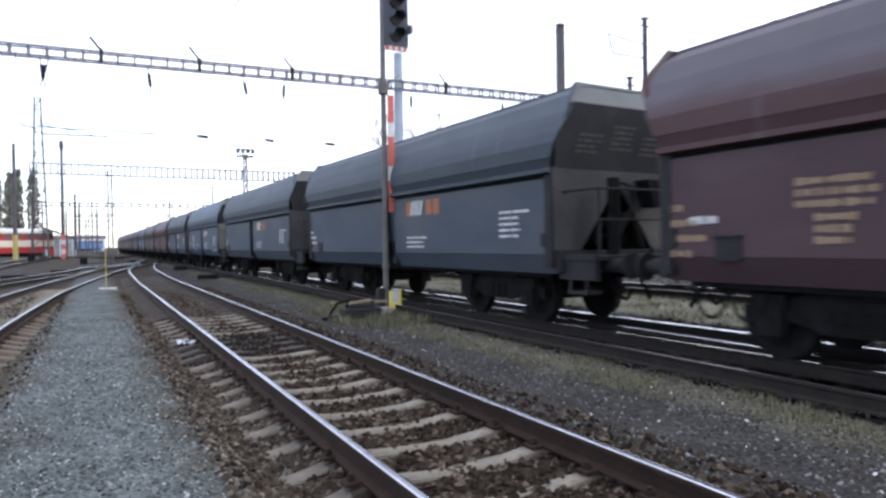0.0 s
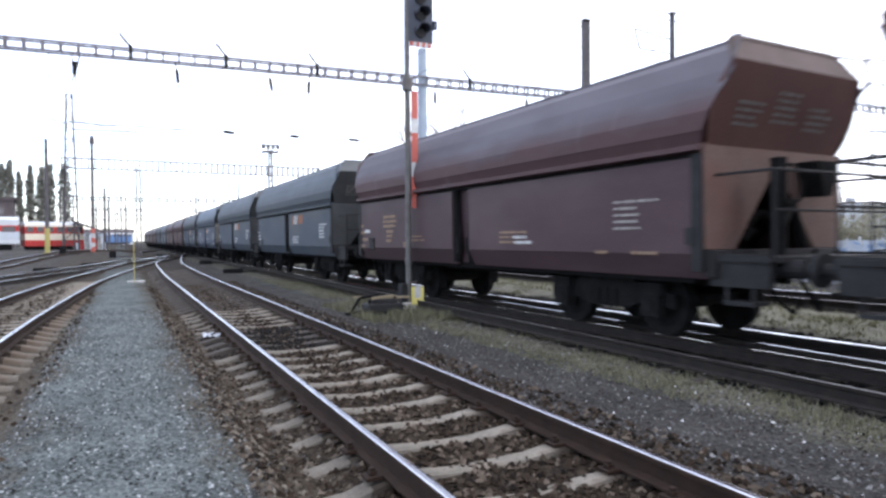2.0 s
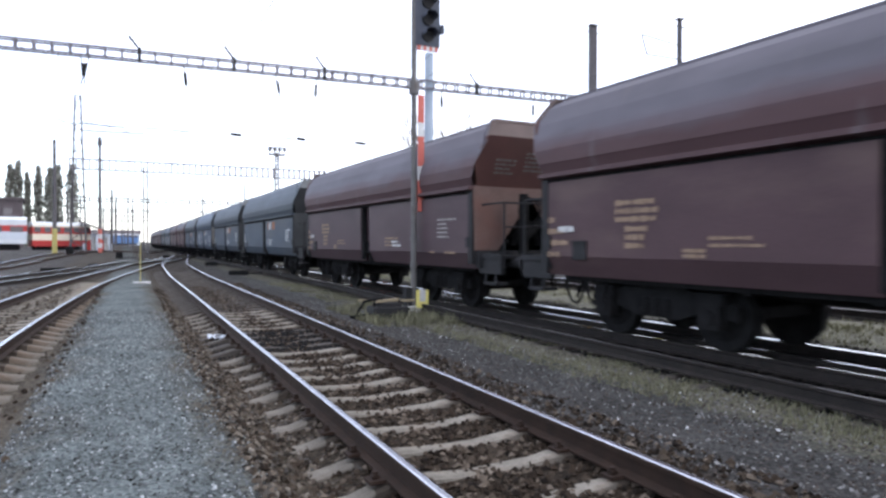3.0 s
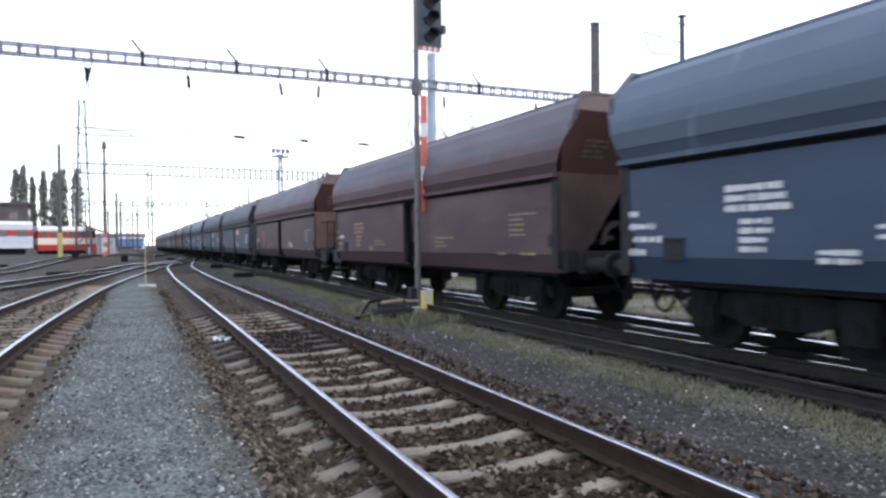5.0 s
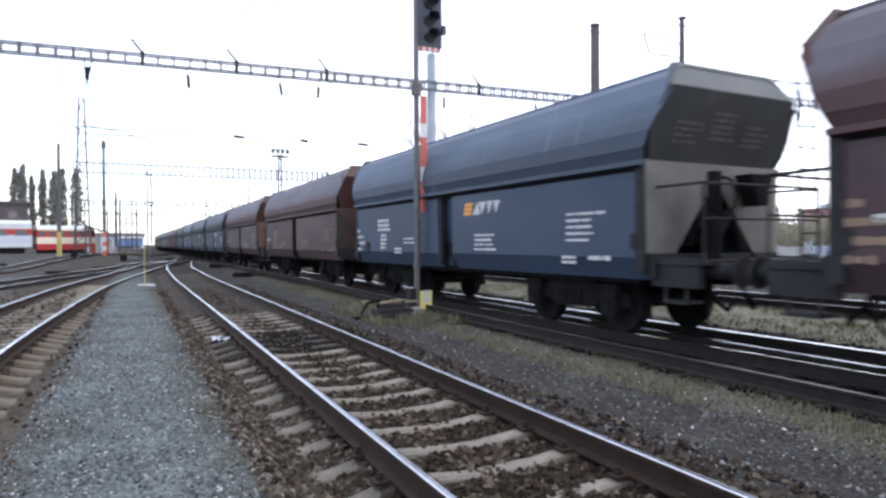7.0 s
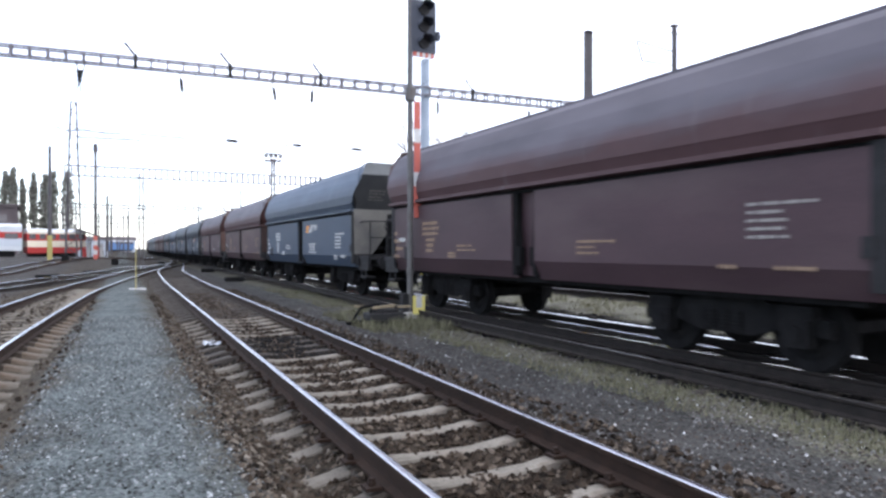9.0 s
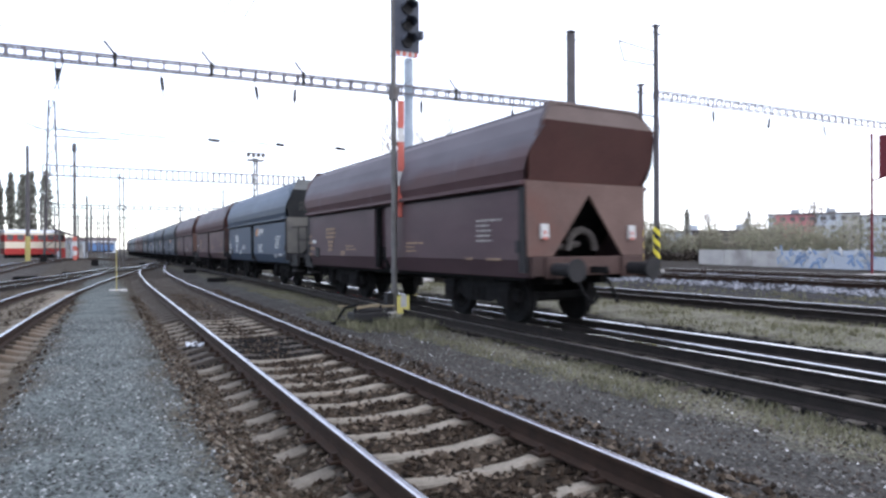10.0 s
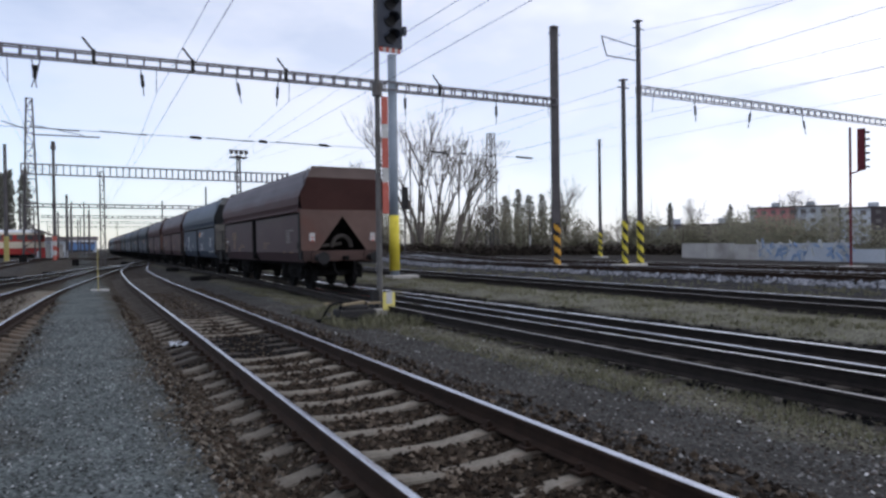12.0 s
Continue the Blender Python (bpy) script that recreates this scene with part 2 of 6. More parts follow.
def ground_material():
    """Zones across the yard: gravel path, brown ballast, cinder strip, black oily track beds, grass strips."""
    m = bpy.data.materials.new("yard_ground")
    m.use_nodes = True
    n, l = m.node_tree.nodes, m.node_tree.links
    bsdf = n["Principled BSDF"]
    co, sep = n.new("ShaderNodeTexCoord"), n.new("ShaderNodeSeparateXYZ")
    l.new(co.outputs["Object"], sep.inputs[0])

    def noise_tex(scale, detail=8.0):
        t = n.new("ShaderNodeTexNoise")
        t.inputs["Scale"].default_value, t.inputs["Detail"].default_value = scale, detail
        l.new(co.outputs["Object"], t.inputs["Vector"])
        return t.outputs["Fac"]

    def math_node(op, a, b):
        k = n.new("ShaderNodeMath")
        k.operation = op
        for i, v in ((0, a), (1, b)):
            if isinstance(v, (int, float)):
                k.inputs[i].default_value = v
            else:
                l.new(v, k.inputs[i])
        return k.outputs[0]

    wob = math_node("ADD", math_node("MULTIPLY", math_node("SUBTRACT", noise_tex(0.9), 0.5), 1.3),
                    math_node("MULTIPLY", math_node("SUBTRACT", noise_tex(7.0), 0.5), 0.7))
    x = math_node("ADD", sep.outputs["X"], wob)
    ramp = n.new("ShaderNodeValToRGB")
    ramp.color_ramp.interpolation = "LINEAR"
    lo, hi = -6.0, 26.0
    zones = ((-6.0, (0.15, 0.15, 0.15)), (-4.6, (0.13, 0.128, 0.126)), (-3.6, (0.10, 0.095, 0.09)), (-3.2, (0.108, 0.093, 0.071)), (-1.05, (0.108, 0.093, 0.073)), (-0.50, (0.156, 0.184, 0.188)), (0.35, (0.159, 0.187, 0.191)), (0.85, (0.088, 0.075, 0.056)), (1.4, (0.056, 0.045, 0.033)),
             (3.4, (0.046, 0.034, 0.025)), (3.9, (0.072, 0.071, 0.070)), (4.9, (0.088, 0.090, 0.088)), (5.4, (0.18, 0.178, 0.135)), (6.1, (0.18, 0.175, 0.13)), (6.3, (0.016, 0.014, 0.013)),
             (9.9, (0.018, 0.016, 0.015)), (10.3, (0.21, 0.21, 0.17)), (12.1, (0.235, 0.23, 0.185)), (12.5, (0.030, 0.026, 0.023)),
             (14.6, (0.030, 0.027, 0.025)), (15.0, (0.09, 0.085, 0.06)), (16.0, (0.045, 0.045, 0.047)), (18.2, (0.045, 0.046, 0.052)), (21, (0.055, 0.056, 0.062)), (24, (0.045, 0.044, 0.045)), (26.0, (0.040, 0.036, 0.032)))
    elements = ramp.color_ramp.elements
    while len(elements) < len(zones):
        elements.new(0.5)
    for el, (pos, c) in zip(elements, zones):
        el.position = (pos - lo) / (hi - lo)
    for el, (pos, c) in zip(elements, zones):
        el.color = (*[0.5 * v for v in c], 1)
    l.new(math_node("DIVIDE", math_node("SUBTRACT", x, lo), hi - lo), ramp.inputs["Fac"])
    grit = n.new("ShaderNodeTexVoronoi")
    grit.inputs["Scale"].default_value = 38.0
    l.new(co.outputs["Object"], grit.inputs["Vector"])
    tone = n.new("ShaderNodeMix")
    tone.data_type, tone.blend_type = "RGBA", "MULTIPLY"
    tone.inputs["Factor"].default_value = 0.9
    shade = n.new("ShaderNodeValToRGB")
    shade.color_ramp.elements[0].position, shade.color_ramp.elements[1].position = 0.25, 0.75
    shade.color_ramp.elements[0].color, shade.color_ramp.elements[1].color = (0.24, 0.24, 0.24, 1), (1.60, 1.59, 1.58, 1)
    sepc = n.new("ShaderNodeSeparateColor")
    l.new(grit.outputs["Color"], sepc.inputs[0])
    mixed = math_node("ADD", math_node("MULTIPLY", sepc.outputs["Red"], 0.45), math_node("MULTIPLY", noise_tex(1.7, 9), 0.6))
    l.new(mixed, shade.inputs["Fac"])
    far = n.new("ShaderNodeMapRange")
    far.inputs["From Min"].default_value, far.inputs["From Max"].default_value, far.inputs["To Max"].default_value = 24.0, 44.0, 0.6
    l.new(math_node("ADD", sep.outputs["Y"], math_node("MULTIPLY", wob, 6.0)), far.inputs["Value"])
    side = n.new("ShaderNodeMapRange")
    side.inputs["From Min"].default_value, side.inputs["From Max"].default_value = 11.0, 8.5
    l.new(x, side.inputs["Value"])
    throat = n.new("ShaderNodeMix")
    throat.data_type = "RGBA"
    throat.inputs["B"].default_value = (0.026, 0.024, 0.022, 1)
    l.new(math_node("MULTIPLY", far.outputs["Result"], side.outputs["Result"]), throat.inputs["Factor"])
    l.new(ramp.outputs["Color"], throat.inputs["A"])
    l.new(throat.outputs["Result"], tone.inputs["A"])
    l.new(shade.outputs["Color"], tone.inputs["B"])
    l.new(tone.outputs["Result"], bsdf.inputs["Base Color"])
    bsdf.inputs["Roughness"].default_value = 0.95
    bsdf.inputs["Specular IOR Level"].default_value = 0.10
    bp = n.new("ShaderNodeBump")
    bp.inputs["Strength"].default_value, bp.inputs["Distance"].default_value = 0.7, 0.02
    l.new(math_node("ADD", grit.outputs["Distance"], noise_tex(25)), bp.inputs["Height"])
    l.new(bp.outputs["Normal"], bsdf.inputs["Normal"])
    return m


GROUND = ground_material()


def island_material(name, colours, rough=0.9, thin=0.0):
    """Each loose piece of a mesh takes its own tone; thin leaves let some light through."""
    m = bpy.data.materials.new(name)
    m.use_nodes = True
    n, l = m.node_tree.nodes, m.node_tree.links
    n["Principled BSDF"].inputs["Specular IOR Level"].default_value = 0.15
    geo, ramp = n.new("ShaderNodeNewGeometry"), n.new("ShaderNodeValToRGB")
    el = ramp.color_ramp.elements
    while len(el) < len(colours):
        el.new(0.5)
    for i, c in enumerate(colours):
        el[i].position = i / (len(colours) - 1)
    for i, c in enumerate(colours):
        el[i].color = (*c, 1)
    l.new(geo.outputs["Random Per Island"], ramp.inputs["Fac"])
    l.new(ramp.outputs["Color"], n["Principled BSDF"].inputs["Base Color"])
    n["Principled BSDF"].inputs["Roughness"].default_value = rough
    if thin:
        leafy, both = n.new("ShaderNodeBsdfTranslucent"), n.new("ShaderNodeMixShader")
        both.inputs[0].default_value = thin
        l.new(ramp.outputs["Color"], leafy.inputs["Color"])
        l.new(n["Principled BSDF"].outputs["BSDF"], both.inputs[1])
        l.new(leafy.outputs["BSDF"], both.inputs[2])
        l.new(both.outputs["Shader"], n["Material Output"].inputs["Surface"])
    return m


BALLAST = island_material("brown_ballast", ((0.006, 0.0045, 0.0034), (0.016, 0.011, 0.0075), (0.028, 0.0195, 0.0135), (0.044, 0.034, 0.025), (0.115, 0.094, 0.075)))
SHOULDER = island_material("mixed_brown_stones", ((0.011, 0.00935, 0.0077), (0.033, 0.0253, 0.0187), (0.0605, 0.0473, 0.0363), (0.055, 0.0528, 0.0495), (0.088, 0.0726, 0.0572), (0.165, 0.1485, 0.1265)))
CINDER = island_material("grey_cinders", ((0.013, 0.0117, 0.0104), (0.0442, 0.0338, 0.0286), (0.0585, 0.0572, 0.0559), (0.0806, 0.065, 0.0546), (0.1105, 0.1105, 0.1118), (0.221, 0.221, 0.221)))
PATHGRIT = island_material("path_grit", ((0.01952, 0.02074, 0.02074), (0.05612, 0.061, 0.06222), (0.0854, 0.09516, 0.1025), (0.1257, 0.1391, 0.1476), (0.305, 0.3294, 0.3416)))
VERGE = island_material("verge_grass_blades", ((0.0825, 0.0858, 0.055), (0.121, 0.1199, 0.0781), (0.1617, 0.154, 0.1067), (0.1067, 0.1122, 0.0649)))
PALE_BALLAST = island_material("pale_ballast", ((0.11, 0.12, 0.14), (0.18, 0.19, 0.22), (0.27, 0.285, 0.32)))
GRASS = island_material("dry_grass", ((0.095, 0.095, 0.060), (0.135, 0.132, 0.085), (0.185, 0.175, 0.120), (0.125, 0.135, 0.075)))
LEAF = island_material("spring_foliage", ((0.19, 0.193, 0.148), (0.24, 0.24, 0.178), (0.29, 0.283, 0.21), (0.27, 0.245, 0.205)), thin=0.5)
# tones raised well above real leaves: distant haze is painted into them
POPLAR_LEAF = island_material("hazed_poplar_foliage", ((0.20, 0.21, 0.18), (0.28, 0.285, 0.25), (0.34, 0.34, 0.31), (0.29, 0.285, 0.26)), thin=0.5)
BRUSH = island_material("dead_brush", ((0.022, 0.018, 0.016), (0.04, 0.033, 0.028), (0.06, 0.05, 0.04)))
BARK = material("grey_bark", (0.085, 0.075, 0.066), (0.155, 0.138, 0.122), 4, 0.9, 0, 0.3, 40)


# ---- mesh helpers ----
def box(bm, c, s, m=None, mi=0):
    """A box at centre c of size s, turned by the matrix m if given."""
    r = bmesh.ops.create_cube(bm, size=1.0)
    t = Matrix.Translation(c) @ (m if m is not None else Matrix()) @ Matrix.Diagonal((*s, 1))
    bmesh.ops.transform(bm, matrix=t, verts=r["verts"])
    if mi:
        for f in {f for v in r["verts"] for f in v.link_faces}:
            f.material_index = mi
    return r["verts"]


def bar(bm, p, q, r, seg=6, r2=None, mi=0):
    """A round bar from p to q."""
    p, q = Vector(p), Vector(q)
    d = q - p
    v = bmesh.ops.create_cone(bm, cap_ends=True, segments=seg, radius1=r, radius2=r if r2 is None else r2, depth=d.length)["verts"]
    bmesh.ops.transform(bm, matrix=Matrix.Translation((p + q) / 2) @ d.to_track_quat("Z", "Y").to_matrix().to_4x4(), verts=v)
    if mi:
        for f in {f for w in v for f in w.link_faces}:
            f.material_index = mi
    return v


def beam4(bm, p, q, w, h):
    """A square bar from p to q, w wide and h deep."""
    p, q = Vector(p), Vector(q)
    d = q - p
    v = bmesh.ops.create_cube(bm, size=1.0)["verts"]
    bmesh.ops.transform(bm, matrix=Matrix.Translation((p + q) / 2) @ d.to_track_quat("Y", "Z").to_matrix().to_4x4() @ Matrix.Diagonal((w, d.length, h, 1)), verts=v)
    return v


def loft(bm, sections, caps=True, closed=True, mats=None):
    """Join cross-sections (lists of points) into a skin."""
    rings = [[bm.verts.new(p) for p in s] for s in sections]
    k = len(sections[0])
    for a, b in zip(rings, rings[1:]):
        for i in range(k if closed else k - 1):
            f = bm.faces.new((a[i], a[(i + 1) % k], b[(i + 1) % k], b[i]))
            if mats:
                f.material_index = mats[i]
    if caps:
        bm.faces.new(rings[0][::-1])
        bm.faces.new(rings[-1])
    return rings


def mesh_of(name, bm, mats, smooth=False, bevel=0.0):
    if bevel:
        bmesh.ops.bevel(bm, geom=list(bm.edges), offset=bevel, segments=1, affect="EDGES")
    bmesh.ops.recalc_face_normals(bm, faces=bm.faces)
    me = bpy.data.meshes.new(name)
    bm.to_mesh(me)
    bm.free()
    for mm in (mats if isinstance(mats, (list, tuple)) else [mats]):
        me.materials.append(mm)
    if smooth:
        for p in me.polygons:
            p.use_smooth = True
    return me


def part(name, bm, mats, parent, label="", smooth=False, bevel=0.0):
    ob = new(name, mesh_of(name, bm, mats, smooth, bevel))
    ob.parent = parent
    if label:
        ob["label"] = label
    return ob


def empty(name, m=None):
    ob = new(name)
    ob.empty_display_size = 0.2
    if m is not None:
        ob.matrix_basis = m
    return ob


def smooth_line(ys, xs, window=9.0):
    """A smooth line x(y) through rough stations."""
    gy = np.arange(-80.0, 420.0, 0.5)
    gx = np.interp(gy, ys, xs)
    k = int(window / 0.5) | 1
    ker = np.hanning(k + 2)[1:-1]
    gx = np.convolve(np.pad(gx, k // 2, mode="edge"), ker / ker.sum(), mode="valid")
    return lambda y: float(np.interp(y, gy, gx))


# ---- ground ----
def step(v, a, b):
    s = min(1.0, max(0.0, (v - a) / (b - a)))
    return s * s * (3 - 2 * s)


def rise(x, y):
    """The yard climbs a little in the distance, to the left and behind the tracks on the right."""
    return 0.62 * step(y, 42, 66) * (1 - step(x, -3, 3.5)) + 0.45 * step(y, 32, 50) * step(x, 11, 17) * (1 - step(x, 60, 90))


def ground_z(x, y):
    z = float(np.interp(x, (-400, -30, 9.5, 11.0, 14.5, 20.0, 24.0, 31.0, 60.0), (0.1, -0.05, -0.20, -0.04, -0.02, 0.22, 0.26, -0.12, -0.15)))
    z += 0.07 * math.exp(-((x + 0.05) / 0.9) ** 4) * (1 if y < 40 else 0) + rise(x, y)
    rough = noise.noise((x * 0.7, y * 0.7, 0)) * 0.03 + noise.noise((x * 2.3, y * 2.3, 3)) * 0.015
    if y < 40:
        for c in (2.375, -2.3, 6.95, 7.8):
            k = math.exp(-((x - c) / 1.45) ** 6)
            z, rough = z - 0.055 * k, rough * (1 - 0.7 * k)
        z += 0.075 * math.exp(-((x - 3.62) / 0.38) ** 4) - 0.085 * math.exp(-((x - 1.2) / 0.3) ** 4) - 0.12 * math.exp(-((x + 1.2) / 0.34) ** 4)
    z += rough * (1 if abs(y) < 60 else 0)
    return z


def build_ground():
    xs = [-3000, -900, -300, -120, -60, -40, -25, -15, -10, -7] + [(-5.5 + 0.25 * i) for i in range(76)] + [14, 15, 16, 18, 20, 22, 24, 27, 31, 36, 45, 60, 90, 150, 300, 900, 3000]
    ys = [-3000, -600, -150, -60, -25, -10, -5] + [(-2 + 0.25 * i) for i in range(130)] + [31 + 1.5 * i for i in range(40)] + [95, 105, 120, 150, 200, 300, 500, 1000, 3000]
    bm = bmesh.new()
    g = [[bm.verts.new((x, y, ground_z(x, y))) for x in xs] for y in ys]
    for j in range(len(ys) - 1):
        for i in range(len(xs) - 1):
            bm.faces.new((g[j][i], g[j][i + 1], g[j + 1][i + 1], g[j + 1][i]))
    ob = new("ground", mesh_of("ground", bm, GROUND, smooth=True))
    tagged(ob, "railway yard ground of gravel, cinders, dark ballast and grass strips", "ground", kind="structure")


build_ground()

# ---- tracks ----
TRAIN_X = smooth_line((-80, -40, 3, 8.3, 12, 15, 22, 35, 100, 130, 170, 200, 240, 300, 400), (11.6, 9.9, 8.03, 7.88, 7.77, 7.67, 7.42, 7.33, 7.33, 7.2, 7.0, 7.2, 8.6, 12, 20))
TRACK1_X = smooth_line((-80, 30, 45, 60, 90, 110, 400), (2.375, 2.375, 2.7, 3.9, 6.6, 7.3, 7.3))
MAIN2_X = smooth_line((-80, 12, 20, 30, 400), (6.93, 6.95, 7.15, 7.33, 7.33), 6)
LEFT_X = smooth_line((-80, 10, 15, 25, 33, 46, 59, 75, 90, 400), (-2.4, -2.4, -2.22, -1.65, -0.75, 0.85, 3.1, 5.8, 7.2, 7.3))
LEFT3_X = smooth_line((-80, 15, 25, 38, 50, 62, 80, 95, 400), (-6.9, -6.6, -5.4, -2.6, 0.3, 3.4, 6.4, 7.3, 7.3))
LEFT2_X = smooth_line((-80, 30, 53, 67, 93, 120, 400), (-10, -8.6, -5.8, -3.4, 2.0, 5.5, 6.5))
RIGHT_X = smooth_line((-80, 400), (13.5, 13.5))
RIGHT2_X = smooth_line((-80, 400), (19.9, 19.9))
RIGHT3_X = smooth_line((-80, 400), (24.2, 24.2))

RAIL_SECTION = ((-0.07, -0.15), (0.07, -0.15), (0.07, -0.138), (0.012, -0.12), (0.012, -0.042), (0.036, -0.03), (0.036, -0.009), (0.031, -0.003), (0.018, 0.0), (-0.018, 0.0), (-0.031, -0.003), (-0.036, -0.009), (-0.036, -0.03), (-0.012, -0.042), (-0.012, -0.12), (-0.07, -0.138))
RAIL_MATS = [0, 0, 0, 0, 0, 0, 0, 1, 1, 1, 0, 0, 0, 0, 0, 0]


def rail(parent, line, side, y0, y1, top, z=0.0, gauge=0.752, web=None):
    bm = bmesh.new()
    n = max(2, int((y1 - y0) / 2.0))
    secs = []
    for i in range(n + 1):
        y = y0 + (y1 - y0) * i / n
        x, dx = line(y), (line(y + 0.5) - line(y - 0.5))
        nx, ny = 1 / math.hypot(1, dx), -dx / math.hypot(1, dx)
        zz = z + rise(x, y)
        secs.append([(x + nx * (side * gauge + u), y + ny * (side * gauge + u), zz + w + side * u / 16) for u, w in [(a, b * 1.15) for a, b in RAIL_SECTION]])
    loft(bm, secs, mats=RAIL_MATS)
    return part("rail", bm, [web or RAIL_SIDE, top], parent)


def sleeper_mesh(name, mat, l=2.6, seed=0):
    """A concrete sleeper: sunken middle, raised rail seats, broad shoulders that fall away to the ends."""
    rnd = random.Random(seed)
    bm = bmesh.new()
    secs = []
    for u in (-1.3, -1.12, -0.96, -0.86, -0.6, -0.4, -0.2, 0.0, 0.2, 0.4, 0.6, 0.86, 0.96, 1.12, 1.3):
        a = abs(u) * 2.6 / l
        dip = float(np.interp(a, (0, 0.3, 0.55, 0.86, 0.96, 1.3), (0.036, 0.030, 0.006, 0.0, 0.018, 0.10))) + rnd.uniform(-0.005, 0.005)
        w = float(np.interp(a, (0, 0.45, 0.8, 1.3), (0.074, 0.078, 0.088, 0.088))) + rnd.uniform(-0.007, 0.007)
        x = u * l / 2.6
        secs.append([(x, -w - 0.03, -0.16), (x, w + 0.03, -0.16), (x, w, -0.015 - dip), (x, w - 0.03, -dip), (x, -w + 0.03, -dip), (x, -w, -0.015 - dip)])
    loft(bm, secs)
    return mesh_of(name, bm, mat)


def clip_mesh():
    """A bolted rail clip with its washer and nut."""
    bm = bmesh.new()
    box(bm, (0, 0, 0.012), (0.11, 0.12, 0.024))
    bar(bm, (0, 0, 0.02), (0, 0, 0.075), 0.022, 6)
    box(bm, (0, 0, 0.04), (0.05, 0.05, 0.022))
    return mesh_of("rail_clip", bm, RAIL_SIDE)


RAIL_CLIP = clip_mesh()
SLEEPERS = [sleeper_mesh("sleeper", SLEEPER, 2.42, seed=i) for i in range(4)]
OILY = [sleeper_mesh("sleeper", SLEEPER_DARK, seed=9)]


def track(line, y0, y1, tops, label, z=0.0, sl=None, oily=lambda y: False, pitch=0.605, phase=0.0, pale=True, clips=None):
    tr = tagged(empty("track"), label, "railway track", kind="structure")
    rail(tr, line, -1, y0, y1, tops[0], z, web=None if pale else RAIL_BLACK)
    rail(tr, line, 1, y0, y1, tops[1], z, web=None if pale else RAIL_BLACK)
    if sl:
        rnd = random.Random(5)
        y = sl[0] + phase
        while y < sl[1]:
            me = OILY[0] if (oily(y) or not pale) else SLEEPERS[rnd.randrange(4)]
            ob = new("sleeper", me)
            ob.parent = tr
            dx = line(y + 0.5) - line(y - 0.5)
            ob.matrix_basis = pose(line(y) + rnd.uniform(-0.03, 0.03), y + rnd.uniform(-0.02, 0.02), z - (0.172 if pale else 0.215) + rnd.uniform(-0.012, 0.006), rnd.uniform(-1.5, 1.5), 0, -math.degrees(math.atan(dx)) + rnd.uniform(-1.2, 1.2))
            if clips and clips[0] < y < clips[1]:
                for u in (-0.752, 0.752):
                    for side in (-0.115, 0.115):
                        cl = new("rail_clip", RAIL_CLIP)
                        cl.parent = ob
                        cl.location = (u + side, 0, 0.0)
            y += pitch
    return tr


track(TRACK1_X, -15, 110, (RAIL_TOP, RAIL_TOP), "straight track with polished rails and weathered concrete sleepers", sl=(-3.18, 60), oily=lambda y: 9.75 < y < 12.0 or y > 16, clips=(2.5, 13))
track(TRAIN_X, -60, 400, (RAIL_BRIGHT, RAIL_BRIGHT), "track under the coal train in black oily ballast", sl=(-3, 40), pale=False, pitch=0.6)
track(MAIN2_X, -60, 27, (RAIL_TOP_DULL, RAIL_TOP), "track that joins the train's track at a turnout", sl=(-3, 20), pale=False, pitch=0.6)
track(LEFT_X, -15, 90, (RAIL_TOP, RAIL_TOP), "curving side track with worn sleepers", sl=(-3, 30))
track(LEFT3_X, -20, 95, (RAIL_BRIGHT, RAIL_BRIGHT), "side track joining the curving ladder of points", sl=(10, 45), pale=False, pitch=0.6)
track(LEFT2_X, -20, 120, (RAIL_TOP, RAIL_BRIGHT), "further side track curving into the yard throat", z=0.02)
track(RIGHT_X, -60, 250, (RAIL_TOP_DULL, RAIL_TOP), "parallel track in dark ballast beyond a grass strip", z=0.15, sl=(2, 30), pale=False, pitch=0.6)
track(RIGHT2_X, -60, 250, (RAIL_TOP_DULL, RAIL_TOP_DULL), "distant parallel track on pale fresh ballast", z=0.38)
track(RIGHT3_X, -60, 250, (RAIL_TOP_DULL, RAIL_TOP_DULL), "far parallel track", z=0.38)

# ---- the coal train ----
WHEEL_R = 0.46
PROFILE = ((1.28, 0.90), (1.40, 1.16), (1.43, 1.22), (1.44, 2.45))
UPPER = ((1.43, 2.60), (1.485, 2.74), (1.50, 2.77), (1.505, 3.00), (1.45, 3.18), (1.33, 3.48), (1.17, 3.77), (1.06, 3.87), (0.90, 3.93))


def wheelset_mesh():
    bm = bmesh.new()
    for s in (-1, 1):
        bar(bm, (s * 0.69, 0, 0), (s * 0.80, 0, 0), WHEEL_R, 28)
        bar(bm, (s * 0.665, 0, 0), (s * 0.69, 0, 0), WHEEL_R + 0.028, 28)
        bar(bm, (s * 0.80, 0, 0), (s * 0.83, 0, 0), 0.34, 20, 0.28)
        bar(bm, (s * 0.80, 0, 0), (s * 0.98, 0, 0), 0.13, 12)
        for a in range(4):
            c, q = math.cos(a * math.pi / 2), math.sin(a * math.pi / 2)
            bar(bm, (s * 0.815, c * 0.22, q * 0.22), (s * 0.84, c * 0.22, q * 0.22), 0.05, 8)
    bar(bm, (-0.7, 0, 0), (0.7, 0, 0), 0.09, 12)
    return mesh_of("wheelset", bm, NEAR_BLACK)


